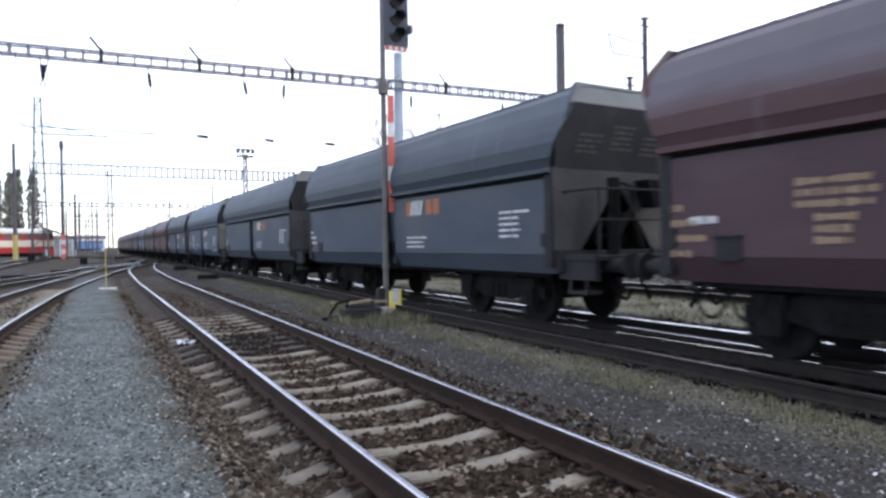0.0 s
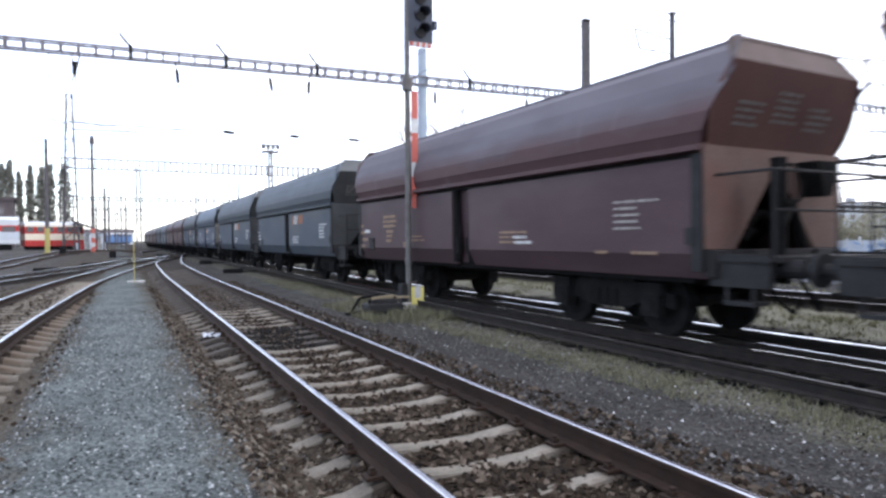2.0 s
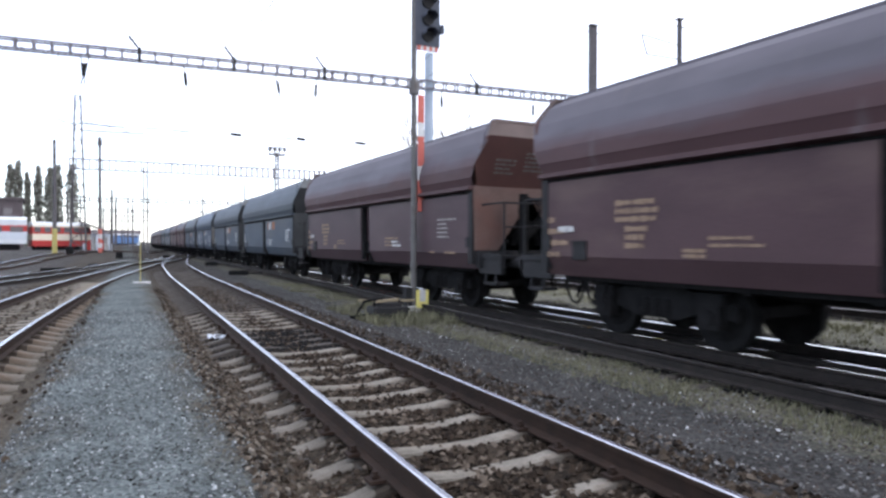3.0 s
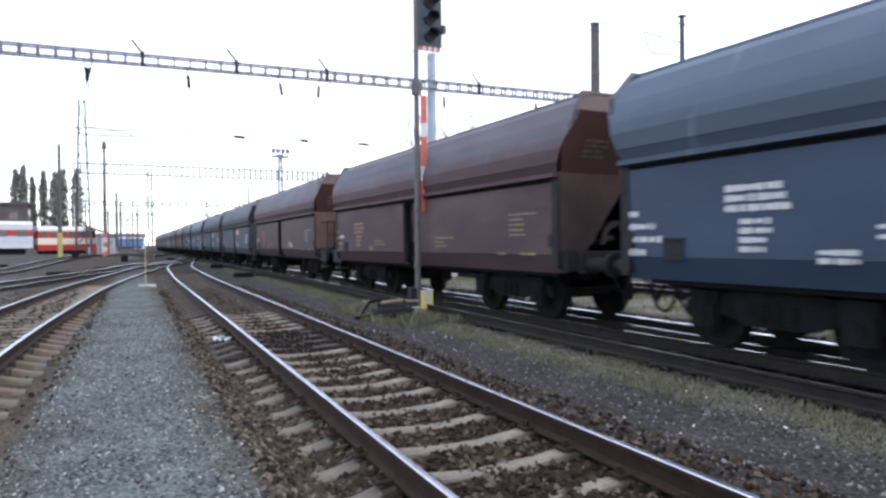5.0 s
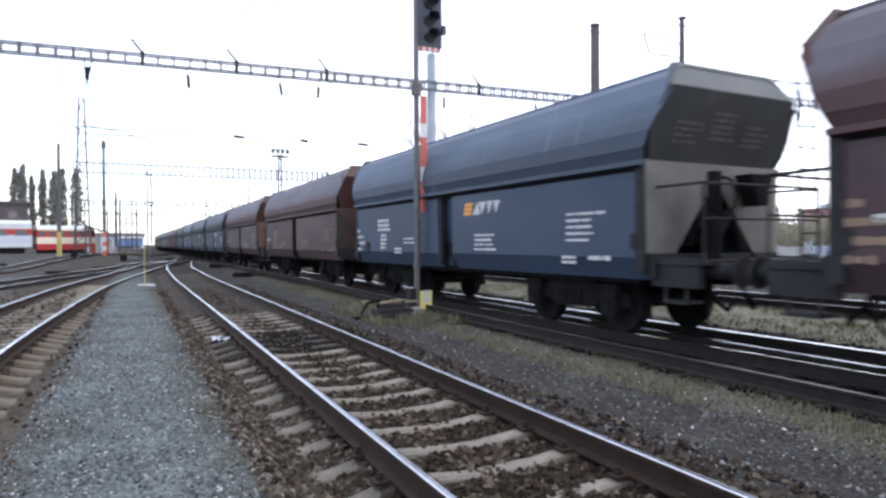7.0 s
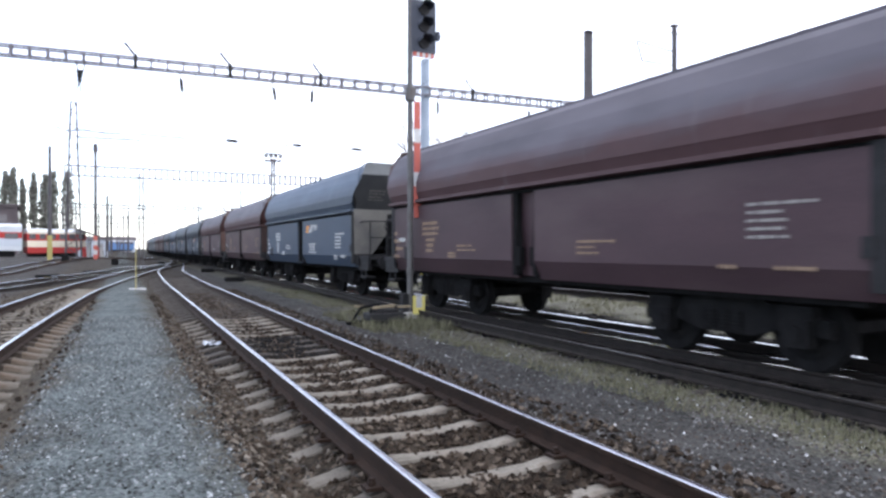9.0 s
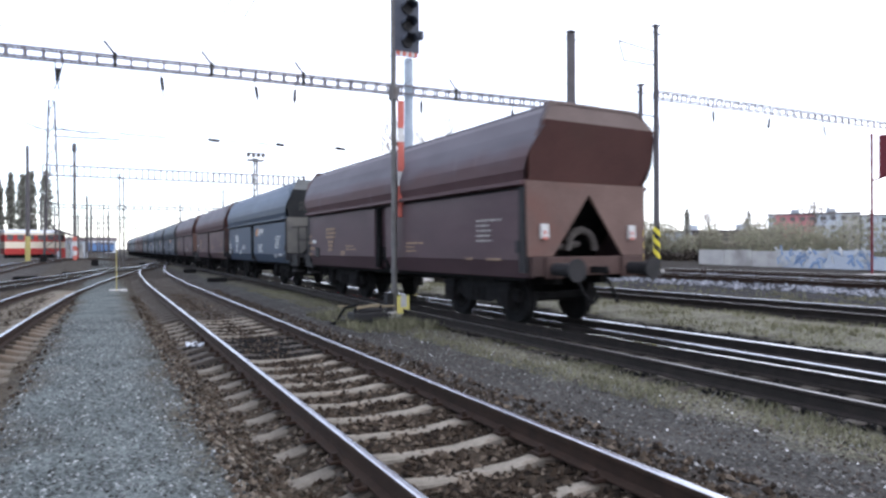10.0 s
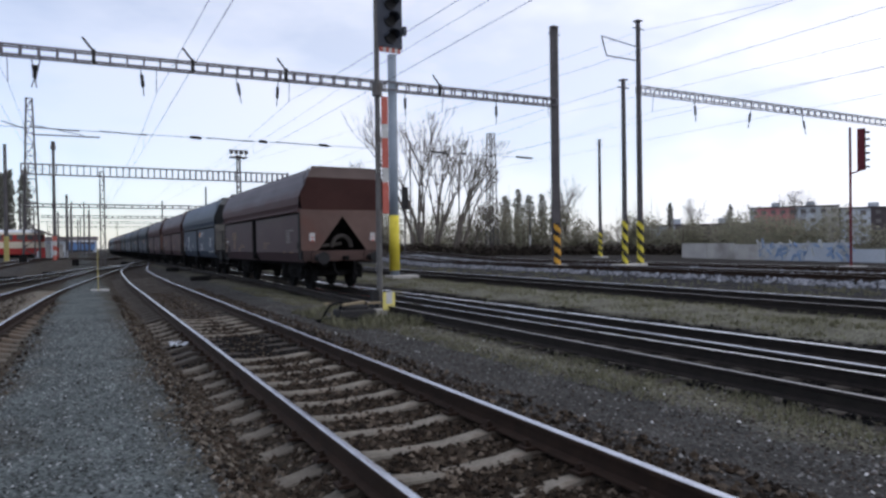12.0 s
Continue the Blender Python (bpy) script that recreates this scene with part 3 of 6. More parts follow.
def bogie_mesh():
    bm = bmesh.new()
    for s in (-1, 1):
        x = s * 0.93
        prof = [(-1.36, 0.62), (-1.36, 0.42), (-0.70, 0.46), (-0.42, 0.36), (0.42, 0.36), (0.70, 0.46), (1.36, 0.42), (1.36, 0.62), (0.66, 0.76), (0.4, 0.86), (-0.4, 0.86), (-0.66, 0.76)]
        loft(bm, [[(x - 0.05, y, z) for y, z in prof], [(x + 0.05, y, z) for y, z in prof]])
        box(bm, (x * 0.72, -1.42, 0.42), (0.12, 0.10, 0.36))
        box(bm, (x * 0.72, 1.42, 0.42), (0.12, 0.10, 0.36))
    box(bm, (0, 0, 0.62), (1.8, 0.5, 0.24))
    box(bm, (0, -1.25, 0.52), (1.8, 0.12, 0.14))
    box(bm, (0, 1.25, 0.52), (1.8, 0.12, 0.14))
    return mesh_of("bogie", bm, NEAR_BLACK, bevel=0.0)


WHEELSET, BOGIE = wheelset_mesh(), bogie_mesh()


def axle_box_mesh():
    bm = bmesh.new()
    box(bm, (0, 0, 0), (0.20, 0.34, 0.32))
    box(bm, (0.0, 0, 0.24), (0.16, 0.42, 0.16))
    bar(bm, (-0.13, 0, 0), (0.13, 0, 0), 0.10, 12)
    return mesh_of("axle_box", bm, NEAR_BLACK)


def spring_mesh():
    bm = bmesh.new()
    for i in range(5):
        bar(bm, (0, 0, 0.05 * i), (0, 0, 0.05 * i + 0.03), 0.085, 10)
    bar(bm, (0, 0, 0), (0, 0, 0.24), 0.06, 8)
    return mesh_of("spring", bm, NEAR_BLACK)


AXLE_BOX, SPRING = axle_box_mesh(), spring_mesh()


def side_points(sign, y):
    return [(sign * x, y, z) for x, z in PROFILE]


def lettering(parent, x, y, z, rows, mat, name="lettering", height=0.055, gap=0.045, seed=0, slant=0.0):
    """Lines of unreadable small writing as broken bars on the wagon's side; rows give each line's length. The lines run towards the rear."""
    rnd = random.Random(seed)
    bm = bmesh.new()
    for i, w in enumerate(rows):
        u = 0.0
        zz = z - i * (height + gap)
        while u < w - 0.02:
            k = min(rnd.uniform(0.035, 0.11), w - u)
            box(bm, (x, y - u - k / 2 + slant * i, zz), (0.006, k, height * rnd.uniform(0.65, 0.95)))
            u += k + rnd.choice((0.010, 0.014, 0.035))
    return tagged(part(name, bm, mat, parent), kind="stuff")


def end_frame(w, sgn, hl, paint, endpaint, platform, tail=False):
    """One end: dusty plate with a triangular opening, headstock, buffers, hook, and where there is one the brake platform."""
    ye = sgn * hl
    bm = bmesh.new()
    # plate round the triangle, in four pieces with depth
    zt, zb, top, half = 2.60, 1.28, 2.40, 0.84
    t = 0.05
    out = [(-1.43, zt), (1.43, zt), (1.40, zb), (-1.40, zb)]
    tri = [(0.0, top), (half, zb), (-half, zb)]
    polys = ([out[0], (0.0, zt), tri[0], tri[2], out[3]], [(0.0, zt), out[1], out[2], tri[1], tri[0]])
    for p in polys:
        loft(bm, [[(x, ye, z) for x, z in p], [(x, ye + sgn * t, z) for x, z in p]])
    part("end_plate", bm, endpaint, w, "dusty end plate round a triangular opening")
    bm = bmesh.new()
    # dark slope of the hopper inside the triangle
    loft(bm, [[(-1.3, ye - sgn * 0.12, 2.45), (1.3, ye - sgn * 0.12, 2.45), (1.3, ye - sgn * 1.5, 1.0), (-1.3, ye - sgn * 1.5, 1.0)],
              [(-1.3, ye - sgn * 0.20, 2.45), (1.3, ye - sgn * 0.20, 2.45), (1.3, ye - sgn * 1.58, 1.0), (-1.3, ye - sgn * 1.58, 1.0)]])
    part("hopper_slope", bm, NEAR_BLACK, w)
    bm = bmesh.new()
    box(bm, (0, ye - sgn * 0.35, 1.20), (2.7, 0.7, 0.08))
    arc = [(0.34 * math.cos(a) + 0.06, 1.38 + 0.38 * math.sin(a)) for a in [math.pi * i / 9 for i in range(10)]]
    for (a, b), (c, d) in zip(arc, arc[1:]):
        bar(bm, (a, ye - sgn * 0.24, b), (c, ye - sgn * 0.24, d), 0.075, 8)
    bar(bm, (-0.62, ye - sgn * 0.3, 1.42), (0.1, ye - sgn * 0.35, 1.50), 0.06, 8)
    part("brake_cylinder", bm, PIPE if not platform else NEAR_BLACK, w)
    bm = bmesh.new()
    box(bm, (0, ye + sgn * 0.06, 1.10), (2.7, 0.14, 0.34))
    for s in (-1, 1):
        box(bm, (s * 0.9, ye + sgn * 0.15, 1.08), (0.40, 0.06, 0.38))
    part("headstock", bm, END_MAROON if tail else DARKSTEEL, w, bevel=0.01)
    bl = 0.72 if not platform else 1.18
    for s in (-1, 1):
        bm = bmesh.new()
        bar(bm, (s * 0.9, ye + sgn * 0.14, 1.05), (s * 0.9, ye + sgn * (bl - 0.12), 1.05), 0.115, 14)
        bar(bm, (s * 0.9, ye + sgn * (bl - 0.12), 1.05), (s * 0.9, ye + sgn * bl, 1.05), 0.08, 14)
        buf = part("buffer", bm, DARKSTEEL, w)
        bm = bmesh.new()
        bar(bm, (s * 0.9, ye + sgn * bl, 1.05), (s * 0.9, ye + sgn * (bl + 0.04), 1.05), 0.20, 20)
        part("buffer_plate", bm, DARKSTEEL, buf)
    bm = bmesh.new()
    box(bm, (0, ye + sgn * 0.28, 1.03), (0.09, 0.4, 0.12))
    bar(bm, (0, ye + sgn * 0.46, 1.08), (0, ye + sgn * 0.52, 0.98), 0.05, 8)
    part("draw_hook", bm, NEAR_BLACK, w)
    for s in (-1, 1):
        bm = bmesh.new()
        pts = [(s * 0.35, ye + sgn * 0.1, 0.95), (s * 0.36, ye + sgn * 0.3, 0.62), (s * 0.28, ye + sgn * 0.48, 0.45), (s * 0.18, ye + sgn * 0.52, 0.62)]
        for a, b in zip(pts, pts[1:]):
            bar(bm, a, b, 0.028, 6)
        part("brake_hose", bm, NEAR_BLACK, w)
    if sgn > 0:
        for k in range(2):
            bm = bmesh.new()
            pts = [(-1.12, ye - 0.25 - 0.5 * k - 0.23 * (1 - math.cos(a)), 0.86 - 0.42 * math.sin(a)) for a in [math.pi * i / 8 for i in range(9)]]
            for a, b in zip(pts, pts[1:]):
                bar(bm, a, b, 0.022, 6)
            part("hanging_hose", bm, NEAR_BLACK, w)
    if tail:
        for s in (-1, 1):
            bm = bmesh.new()
            box(bm, (s * 1.05, ye + sgn * 0.075, 1.72), (0.17, 0.03, 0.26))
            box(bm, (s * 1.05, ye + sgn * 0.095, 1.60), (0.09, 0.02, 0.05), mi=1)
            box(bm, (s * 1.05, ye + sgn * 0.095, 1.70), (0.05, 0.02, 0.06), mi=1)
            part("tail_board", bm, [WHITE, RED], w, "white tail board with small red marks")
    if platform:
        bm = bmesh.new()
        box(bm, (0, ye + sgn * 0.50, 1.16), (2.6, 0.75, 0.06))
        part("platform", bm, DARKSTEEL, w)
        for s in (-1, 1):
            bm = bmesh.new()
            box(bm, (s * 1.22, ye + sgn * 0.42, 1.02), (0.10, 0.82, 0.40))
            box(bm, (s * 1.12, ye + sgn * 0.42, 0.62), (0.32, 0.42, 0.05))
            box(bm, (s * 1.24, ye + sgn * 0.24, 0.78), (0.03, 0.04, 0.36))
            box(bm, (s * 1.24, ye + sgn * 0.60, 0.78), (0.03, 0.04, 0.36))
            part("step_frame", bm, DARKSTEEL, w)
        bm = bmesh.new()
        zr = 2.22
        for s in (-1, 1):
            bar(bm, (s * 1.22, ye + sgn * 0.86, 1.16), (s * 1.22, ye + sgn * 0.86, zr), 0.02, 6)
            bar(bm, (s * 1.22, ye + sgn * 0.86, zr), (s * 1.22, ye + sgn * 0.05, zr), 0.02, 6)
        bar(bm, (-1.22, ye + sgn * 0.86, zr), (1.22, ye + sgn * 0.86, zr), 0.02, 6)
        bar(bm, (-1.22, ye + sgn * 0.86, 1.75), (1.22, ye + sgn * 0.86, 1.75), 0.016, 6)
        part("handrail", bm, DARKSTEEL, w)
        for s in (1,):
            bm = bmesh.new()
            for k in (-0.2, 0.2):
                bar(bm, (s * 1.15 + k, ye + sgn * 0.80, 0.45), (s * 1.15 + k, ye + sgn * 0.70, 3.85), 0.018, 6)
            for i in range(11):
                z = 0.6 + i * 0.32
                y = ye + sgn * (0.80 - 0.10 * (z - 0.45) / 3.4)
                bar(bm, (s * 1.15 - 0.2, y, z), (s * 1.15 + 0.2, y, z), 0.014, 6)
            part("ladder", bm, DARKSTEEL, w)
        bm = bmesh.new()
        bar(bm, (-0.40, ye + sgn * 0.35, 1.2), (-0.40, ye + sgn * 0.35, 2.45), 0.10, 8)
        bar(bm, (-0.40, ye + sgn * 0.35, 1.5), (0.25, ye + sgn * 0.10, 1.9), 0.07, 8)
        bar(bm, (0.25, ye + sgn * 0.10, 1.9), (0.45, ye + sgn * 0.15, 1.3), 0.06, 8)
        loft(bm, [[(0.35, ye + sgn * (0.1 + d), 2.45), (0.85, ye + sgn * (0.1 + d), 2.45), (0.66, ye + sgn * (0.1 + d), 1.98), (0.52, ye + sgn * (0.1 + d), 1.98)] for d in (0, 0.3)])
        for a in range(16):
            p = [(-0.35 + 0.26 * math.cos(b * math.pi / 8), ye + sgn * 0.48, 2.1 + 0.26 * math.sin(b * math.pi / 8)) for b in (a, a + 1)]
            bar(bm, p[0], p[1], 0.02, 6)
        part("brake_gear", bm, NEAR_BLACK, w)


def wagon(paint, endpaint, hl, rear_platform, front_platform, style, label, mid=0.13):
    """A four-axle bogie hopper wagon; origin on the rails at mid-length, its length along y."""
    w = tagged(empty("hopper_wagon"), label, "freight wagon", "wagons of the coal train")
    slot = 0.345
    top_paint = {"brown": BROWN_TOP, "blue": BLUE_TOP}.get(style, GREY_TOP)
    # lower sides: two panels each side with the door recess between
    for s in (-1, 1):
        for y0, y1 in ((-hl, mid - slot), (mid + slot, hl)):
            bm = bmesh.new()
            outer = lambda y: [(s * x, y, z) for x, z in PROFILE]
            inner = lambda y: [(s * (x - 0.08), y, z) for x, z in PROFILE[::-1]]
            loft(bm, [outer(y) + inner(y) for y in (y0, y0 + 0.04, (y0 + y1) / 2, y1 - 0.04, y1)])
            part("side_panel", bm, paint, w)
        bm = bmesh.new()
        loft(bm, [[(s * 1.24, y, 0.95), (s * 1.27, y, 2.5), (s * 1.19, y, 2.5), (s * 1.16, y, 0.95)] for y in (mid - slot - 0.1, mid + slot + 0.1)])
        part("recess_panel", bm, paint, w)
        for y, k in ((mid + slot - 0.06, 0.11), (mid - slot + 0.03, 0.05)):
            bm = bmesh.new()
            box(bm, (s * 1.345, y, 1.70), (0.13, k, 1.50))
            part("door_post", bm, NEAR_BLACK if style == "brown" else DARKSTEEL, w)
        # shadow below the rim, painted as a near-black strip in the gap
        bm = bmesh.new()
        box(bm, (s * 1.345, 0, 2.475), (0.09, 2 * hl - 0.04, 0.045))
        part("rim_shade_strip", bm, NEAR_BLACK, w, "near-black strip standing for shadow under the rim")
        bm = bmesh.new()
        for y in (mid - slot + 0.10, mid + slot - 0.18):
            box(bm, (s * 1.36, y, 1.30), (0.12, 0.10, 0.34))
            bar(bm, (s * 1.36, y, 1.0), (s * 1.36, y, 1.75), 0.03, 6)
        part("door_lever", bm, NEAR_BLACK, w)
        for e in (-1, 1):
            bm = bmesh.new()
            box(bm, (s * 1.40, e * (hl - 0.06), 1.75), (0.10, 0.16, 1.50))
            box(bm, (s * 1.41, e * (hl - 0.16), 1.45), (0.12, 0.12, 0.22))
            part("corner_post", bm, DARKSTEEL, w)
        bm = bmesh.new()
        loft(bm, [[(s * 1.36, y, 2.50), (s * 1.53, y, 2.53), (s * 1.53, y, 2.60), (s * 1.33, y, 2.62)] for y in (-hl - 0.02, hl + 0.02)])
        # the ledge takes the paler top paint, sky light put into its colour
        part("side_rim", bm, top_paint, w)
        bm = bmesh.new()
        box(bm, (s * 1.445, hl - 0.95, 1.32), (0.02, 0.33, 0.30))
        box(bm, (s * 1.46, hl - 0.95, 1.46), (0.03, 0.36, 0.03))
        part("label_plate", bm, DARKSTEEL, w)
    # upper hopper with overhanging ends
    bm = bmesh.new()
    full = [(x, z) for x, z in UPPER] + [(-x, z) for x, z in UPPER[::-1]]
    ov = 0.42

    rings = []
    for sgn in (-1, 1):
        ends = []
        for x, z in full:
            o = ov * (z - 2.60) / 0.95 if z < 3.4 else ov
            if z > 3.7:
                o = ov - 0.5 * (z - 3.6)
            ends.append((x, sgn * (hl + min(o, ov)), z))
        rings.append(ends)
    mids = [[(x, y, z) for x, z in full] for y in np.linspace(-hl + 0.3, hl - 0.3, 9)]
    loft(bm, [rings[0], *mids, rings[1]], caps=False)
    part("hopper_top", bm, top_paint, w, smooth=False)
    for sgn, ends in ((-1, rings[0]), (1, rings[1])):
        bm = bmesh.new()
        zs = (2.60, 3.60, 3.99)
        wid = (1.33, 1.30, 1.06)
        oo = (0.0, ov, ov - 0.22)
        low = [(-wid[0], sgn * (hl + oo[0]), zs[0]), (wid[0], sgn * (hl + oo[0]), zs[0]), (1.48, sgn * (hl + ov * 0.45), 3.06), (wid[1], sgn * (hl + oo[1]), zs[1]), (-wid[1], sgn * (hl + oo[1]), zs[1]), (-1.48, sgn * (hl + ov * 0.45), 3.06)]
        bm.faces.new([bm.verts.new(p) for p in low])
        r = bmesh.ops.extrude_face_region(bm, geom=list(bm.faces))
        bmesh.ops.translate(bm, vec=(0, -sgn * 0.08, 0), verts=[v for v in r["geom"] if isinstance(v, bmesh.types.BMVert)])
        part("end_slope", bm, RUST_END if style == "brown" else DARK_END, w)
        bm = bmesh.new()
        p = [(-wid[1], sgn * (hl + oo[1]), zs[1]), (wid[1], sgn * (hl + oo[1]), zs[1]), (wid[2], sgn * (hl + oo[2]), zs[2]), (-wid[2], sgn * (hl + oo[2]), zs[2])]
        q = [(x, y - sgn * 0.10, z - 0.05) for x, y, z in p]
        loft(bm, [p, q])
        # paler end colour, with the sky light on the tilted cap put in
        part("end_cap", bm, CAP if style == "brown" else END_GREY, w)
        # faint writing on the slope, and the grab rails at the top corners
        tilt = Matrix.Rotation(-sgn * math.atan(ov), 4, "X")
        rnd = random.Random(31)
        for cx, cz, rows in () if label.startswith("last") else ((0.72, 3.16, 4), (0.0, 3.30, 5), (-0.72, 3.14, 4)):
            bm = bmesh.new()
            for i in range(rows):
                z, u, run = cz - i * 0.085, cx - 0.28, rnd.uniform(0.34, 0.56)
                while u < cx - 0.28 + run:
                    k = rnd.uniform(0.04, 0.10)
                    box(bm, (u + k / 2, sgn * (hl + ov * (z - 2.6) + 0.002), z), (k, 0.008, 0.042), tilt)
                    u += k + rnd.choice((0.015, 0.05))
            tagged(part("slope_lettering", bm, FAINT, w), kind="stuff")
        for s in (-1, 1) if sgn < 0 else ():
            bm = bmesh.new()
            pts = [(s * 1.36, sgn * (hl + ov - 0.10), 3.34), (s * 1.42, sgn * (hl + ov + 0.04), 3.60), (s * 1.30, sgn * (hl + ov + 0.06), 3.86), (s * 1.08, sgn * (hl + ov - 0.20), 3.96)]
            for a, b in zip(pts, pts[1:]):
                bar(bm, a, b, 0.016, 6)
            part("grab_rail", bm, top_paint, w)
    bm = bmesh.new()
    box(bm, (0, 0, 3.935), (1.9, 2 * hl + 0.3, 0.05))
    for i in range(5):
        y = -hl + 1.2 + i * (2 * hl - 2.4) / 4
        box(bm, (0, y, 3.965), (1.8, 0.08, 0.04))
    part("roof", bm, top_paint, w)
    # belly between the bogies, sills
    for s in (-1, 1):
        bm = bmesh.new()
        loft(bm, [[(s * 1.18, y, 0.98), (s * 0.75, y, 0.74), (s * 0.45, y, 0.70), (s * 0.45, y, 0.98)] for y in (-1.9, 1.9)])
        part("discharge_chute", bm, NEAR_BLACK, w)
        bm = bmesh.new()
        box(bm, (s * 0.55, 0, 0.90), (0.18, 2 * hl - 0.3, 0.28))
        part("sill", bm, NEAR_BLACK, w)
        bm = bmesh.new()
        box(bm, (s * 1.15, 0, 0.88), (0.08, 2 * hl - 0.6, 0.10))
        part("side_beam", bm, NEAR_BLACK, w)
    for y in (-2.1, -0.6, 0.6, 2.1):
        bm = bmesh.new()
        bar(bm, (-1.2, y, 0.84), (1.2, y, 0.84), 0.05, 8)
        part("door_shaft", bm, NEAR_BLACK, w)
    for e in (-1, 1):
        b = new("bogie", BOGIE)
        b.parent, b.location = w, (0, e * 3.75, 0)
        for s in (-1, 1):
            for y in (-1.0, 1.0):
                ab = new("axle_box", AXLE_BOX)
                ab.parent, ab.location = b, (s * 1.0, y, 0.46)
            for y in (-0.2, 0.0, 0.2):
                sp = new("spring", SPRING)
                sp.parent, sp.location = b, (s * 0.95, y, 0.41)
        for k in (-1, 1):
            ws = new("wheelset", WHEELSET)
            ws.parent, ws.location = w, (0, e * 3.75 + k * 1.0, WHEEL_R)
    end_frame(w, -1, hl, paint, endpaint, rear_platform, label.startswith("last"))
    end_frame(w, 1, hl, paint, endpaint, front_platform)
    # markings on the camera side: y runs forward, so writing is laid towards the rear
    x = -1.442
    if style == "blue":
        lettering(w, x, hl - 0.12, 1.82, (0.2, 0.5, 0.62, 0.35), WHITE, height=0.10, gap=0.08, seed=1)
        lettering(w, x, hl - 1.75, 2.06, (0.75, 0.8, 0.85), WHITE, height=0.09, gap=0.03, seed=2)
        lettering(w, x, hl - 1.95, 1.66, (0.4, 0.42, 0.35, 0.35), WHITE, height=0.08, gap=0.03, seed=3)
        lettering(w, x, hl - 2.9, 1.30, (0.42, 0.42), WHITE, height=0.07, gap=0.02, seed=4)
        lettering(w, x, hl - 3.5, 1.56, (0.65, 0.78), WHITE, height=0.05, gap=0.05, seed=5)
        lettering(w, x, -1.18, 1.60, (0.80, 0.68, 0.70, 0.80), WHITE, height=0.055, gap=0.04, seed=6)
        lettering(w, x, -4.15, 1.90, (0.95, 0.62, 0.62, 0.66, 0.55), WHITE, height=0.055, gap=0.05, seed=7)
        lettering(w, x, -4.05, 1.20, (0.35, 0.35), WHITE, height=0.06, gap=0.02, seed=8)
        lettering(w, x, -4.7, 1.20, (0.5,), WHITE, height=0.08, seed=9)
        for i in range(3):
            bm = bmesh.new()
            z = 2.27 - i * 0.09
            p = [(-0.82 + i * 0.03, z), (-1.12 + i * 0.03, z), (-1.10 + i * 0.03, z - 0.07), (-0.79 + i * 0.03, z - 0.07)]
            loft(bm, [[(x, y, z) for y, z in p], [(x - 0.006, y, z) for y, z in p]])
            part("company_mark", bm, ORANGE, w, "slanted orange stripe")
        # plain white wedges
        for p in (((-1.10, 2.02), (-1.33, 2.27), (-1.40, 2.02)), ((-1.38, 2.27), (-1.64, 2.27), (-1.48, 2.02)), ((-1.67, 2.27), (-1.90, 2.27), (-1.74, 2.02)), ((-1.93, 2.27), (-2.16, 2.27), (-1.99, 2.02))):
            bm = bmesh.new()
            loft(bm, [[(x, y, z) for y, z in p], [(x - 0.006, y, z) for y, z in p]])
            part("company_mark", bm, WHITE, w, "plain white wedge")
    elif style == "grey":
        lettering(w, x, hl - 0.12, 1.80, (0.2, 0.45, 0.5), WHITE, height=0.08, gap=0.08, seed=11)
        lettering(w, x, -4.45, 1.95, (0.9, 0.55, 0.6, 0.6, 0.55), WHITE, height=0.055, gap=0.05, seed=12)
        lettering(w, x, -0.85, 1.55, (0.9, 0.75, 0.8), WHITE, height=0.05, gap=0.05, seed=13)
        for y0, y1 in ((-0.85, -1.05), (-1.75, -1.98), (-2.05, -2.3)):
            bm = bmesh.new()
            box(bm, (x - 0.002, (y0 + y1) / 2, 2.2), (0.006, y0 - y1, 0.32))
            part("company_mark", bm, FADED_ORANGE, w, "faded orange mark")
        for i in range(4):
            bm = bmesh.new()
            y = -1.1 - i * 0.14
            p = [(y, 2.36), (y - 0.08, 2.36), (y, 2.04), (y + 0.08, 2.04)]
            loft(bm, [[(x, a, b) for a, b in p], [(x - 0.006, a, b) for a, b in p]])
            part("company_mark", bm, WHITE, w, "pale slanted stroke")
    else:
        m1 = OCHRE
        lettering(w, x, hl - 0.10, 1.82, (0.22, 0.45, 0.55, 0.35), m1, height=0.10, gap=0.09, seed=21)
        lettering(w, x, hl - 0.42, 1.66, (0.4,), WHITE, height=0.12, seed=22)
        lettering(w, x, hl - 1.75, 2.02, (0.75, 0.85, 0.8), m1, height=0.09, gap=0.03, seed=23)
        lettering(w, x, hl - 1.95, 1.64, (0.42, 0.38, 0.4), m1, height=0.09, gap=0.03, seed=24)
        lettering(w, x, hl - 3.4, 1.50, (0.6, 0.75), m1, height=0.05, gap=0.04, seed=25)
        lettering(w, x, -1.36, 1.55, (0.85, 0.42, 0.5), m1, height=0.05, gap=0.04, seed=26)
        lettering(w, x, -4.4, 1.95, (0.85, 0.45, 0.5, 0.5, 0.52), OCHRE if paint is BROWN_B else DULL_WHITE, height=0.045, gap=0.05, seed=27)
        lettering(w, x, hl - 3.0, 1.34, (0.34, 0.34), m1, height=0.06, gap=0.01, seed=30)
        if rear_platform:
            lettering(w, x, -1.80, 1.46, (0.45, 0.55), WHITE, height=0.06, gap=0.035, seed=31, slant=-0.04)
        lettering(w, x, -4.0, 1.22, (0.25,), m1, height=0.07, seed=28)
        lettering(w, x, -4.75, 1.22, (0.5,), m1, height=0.06, seed=29)
    return w


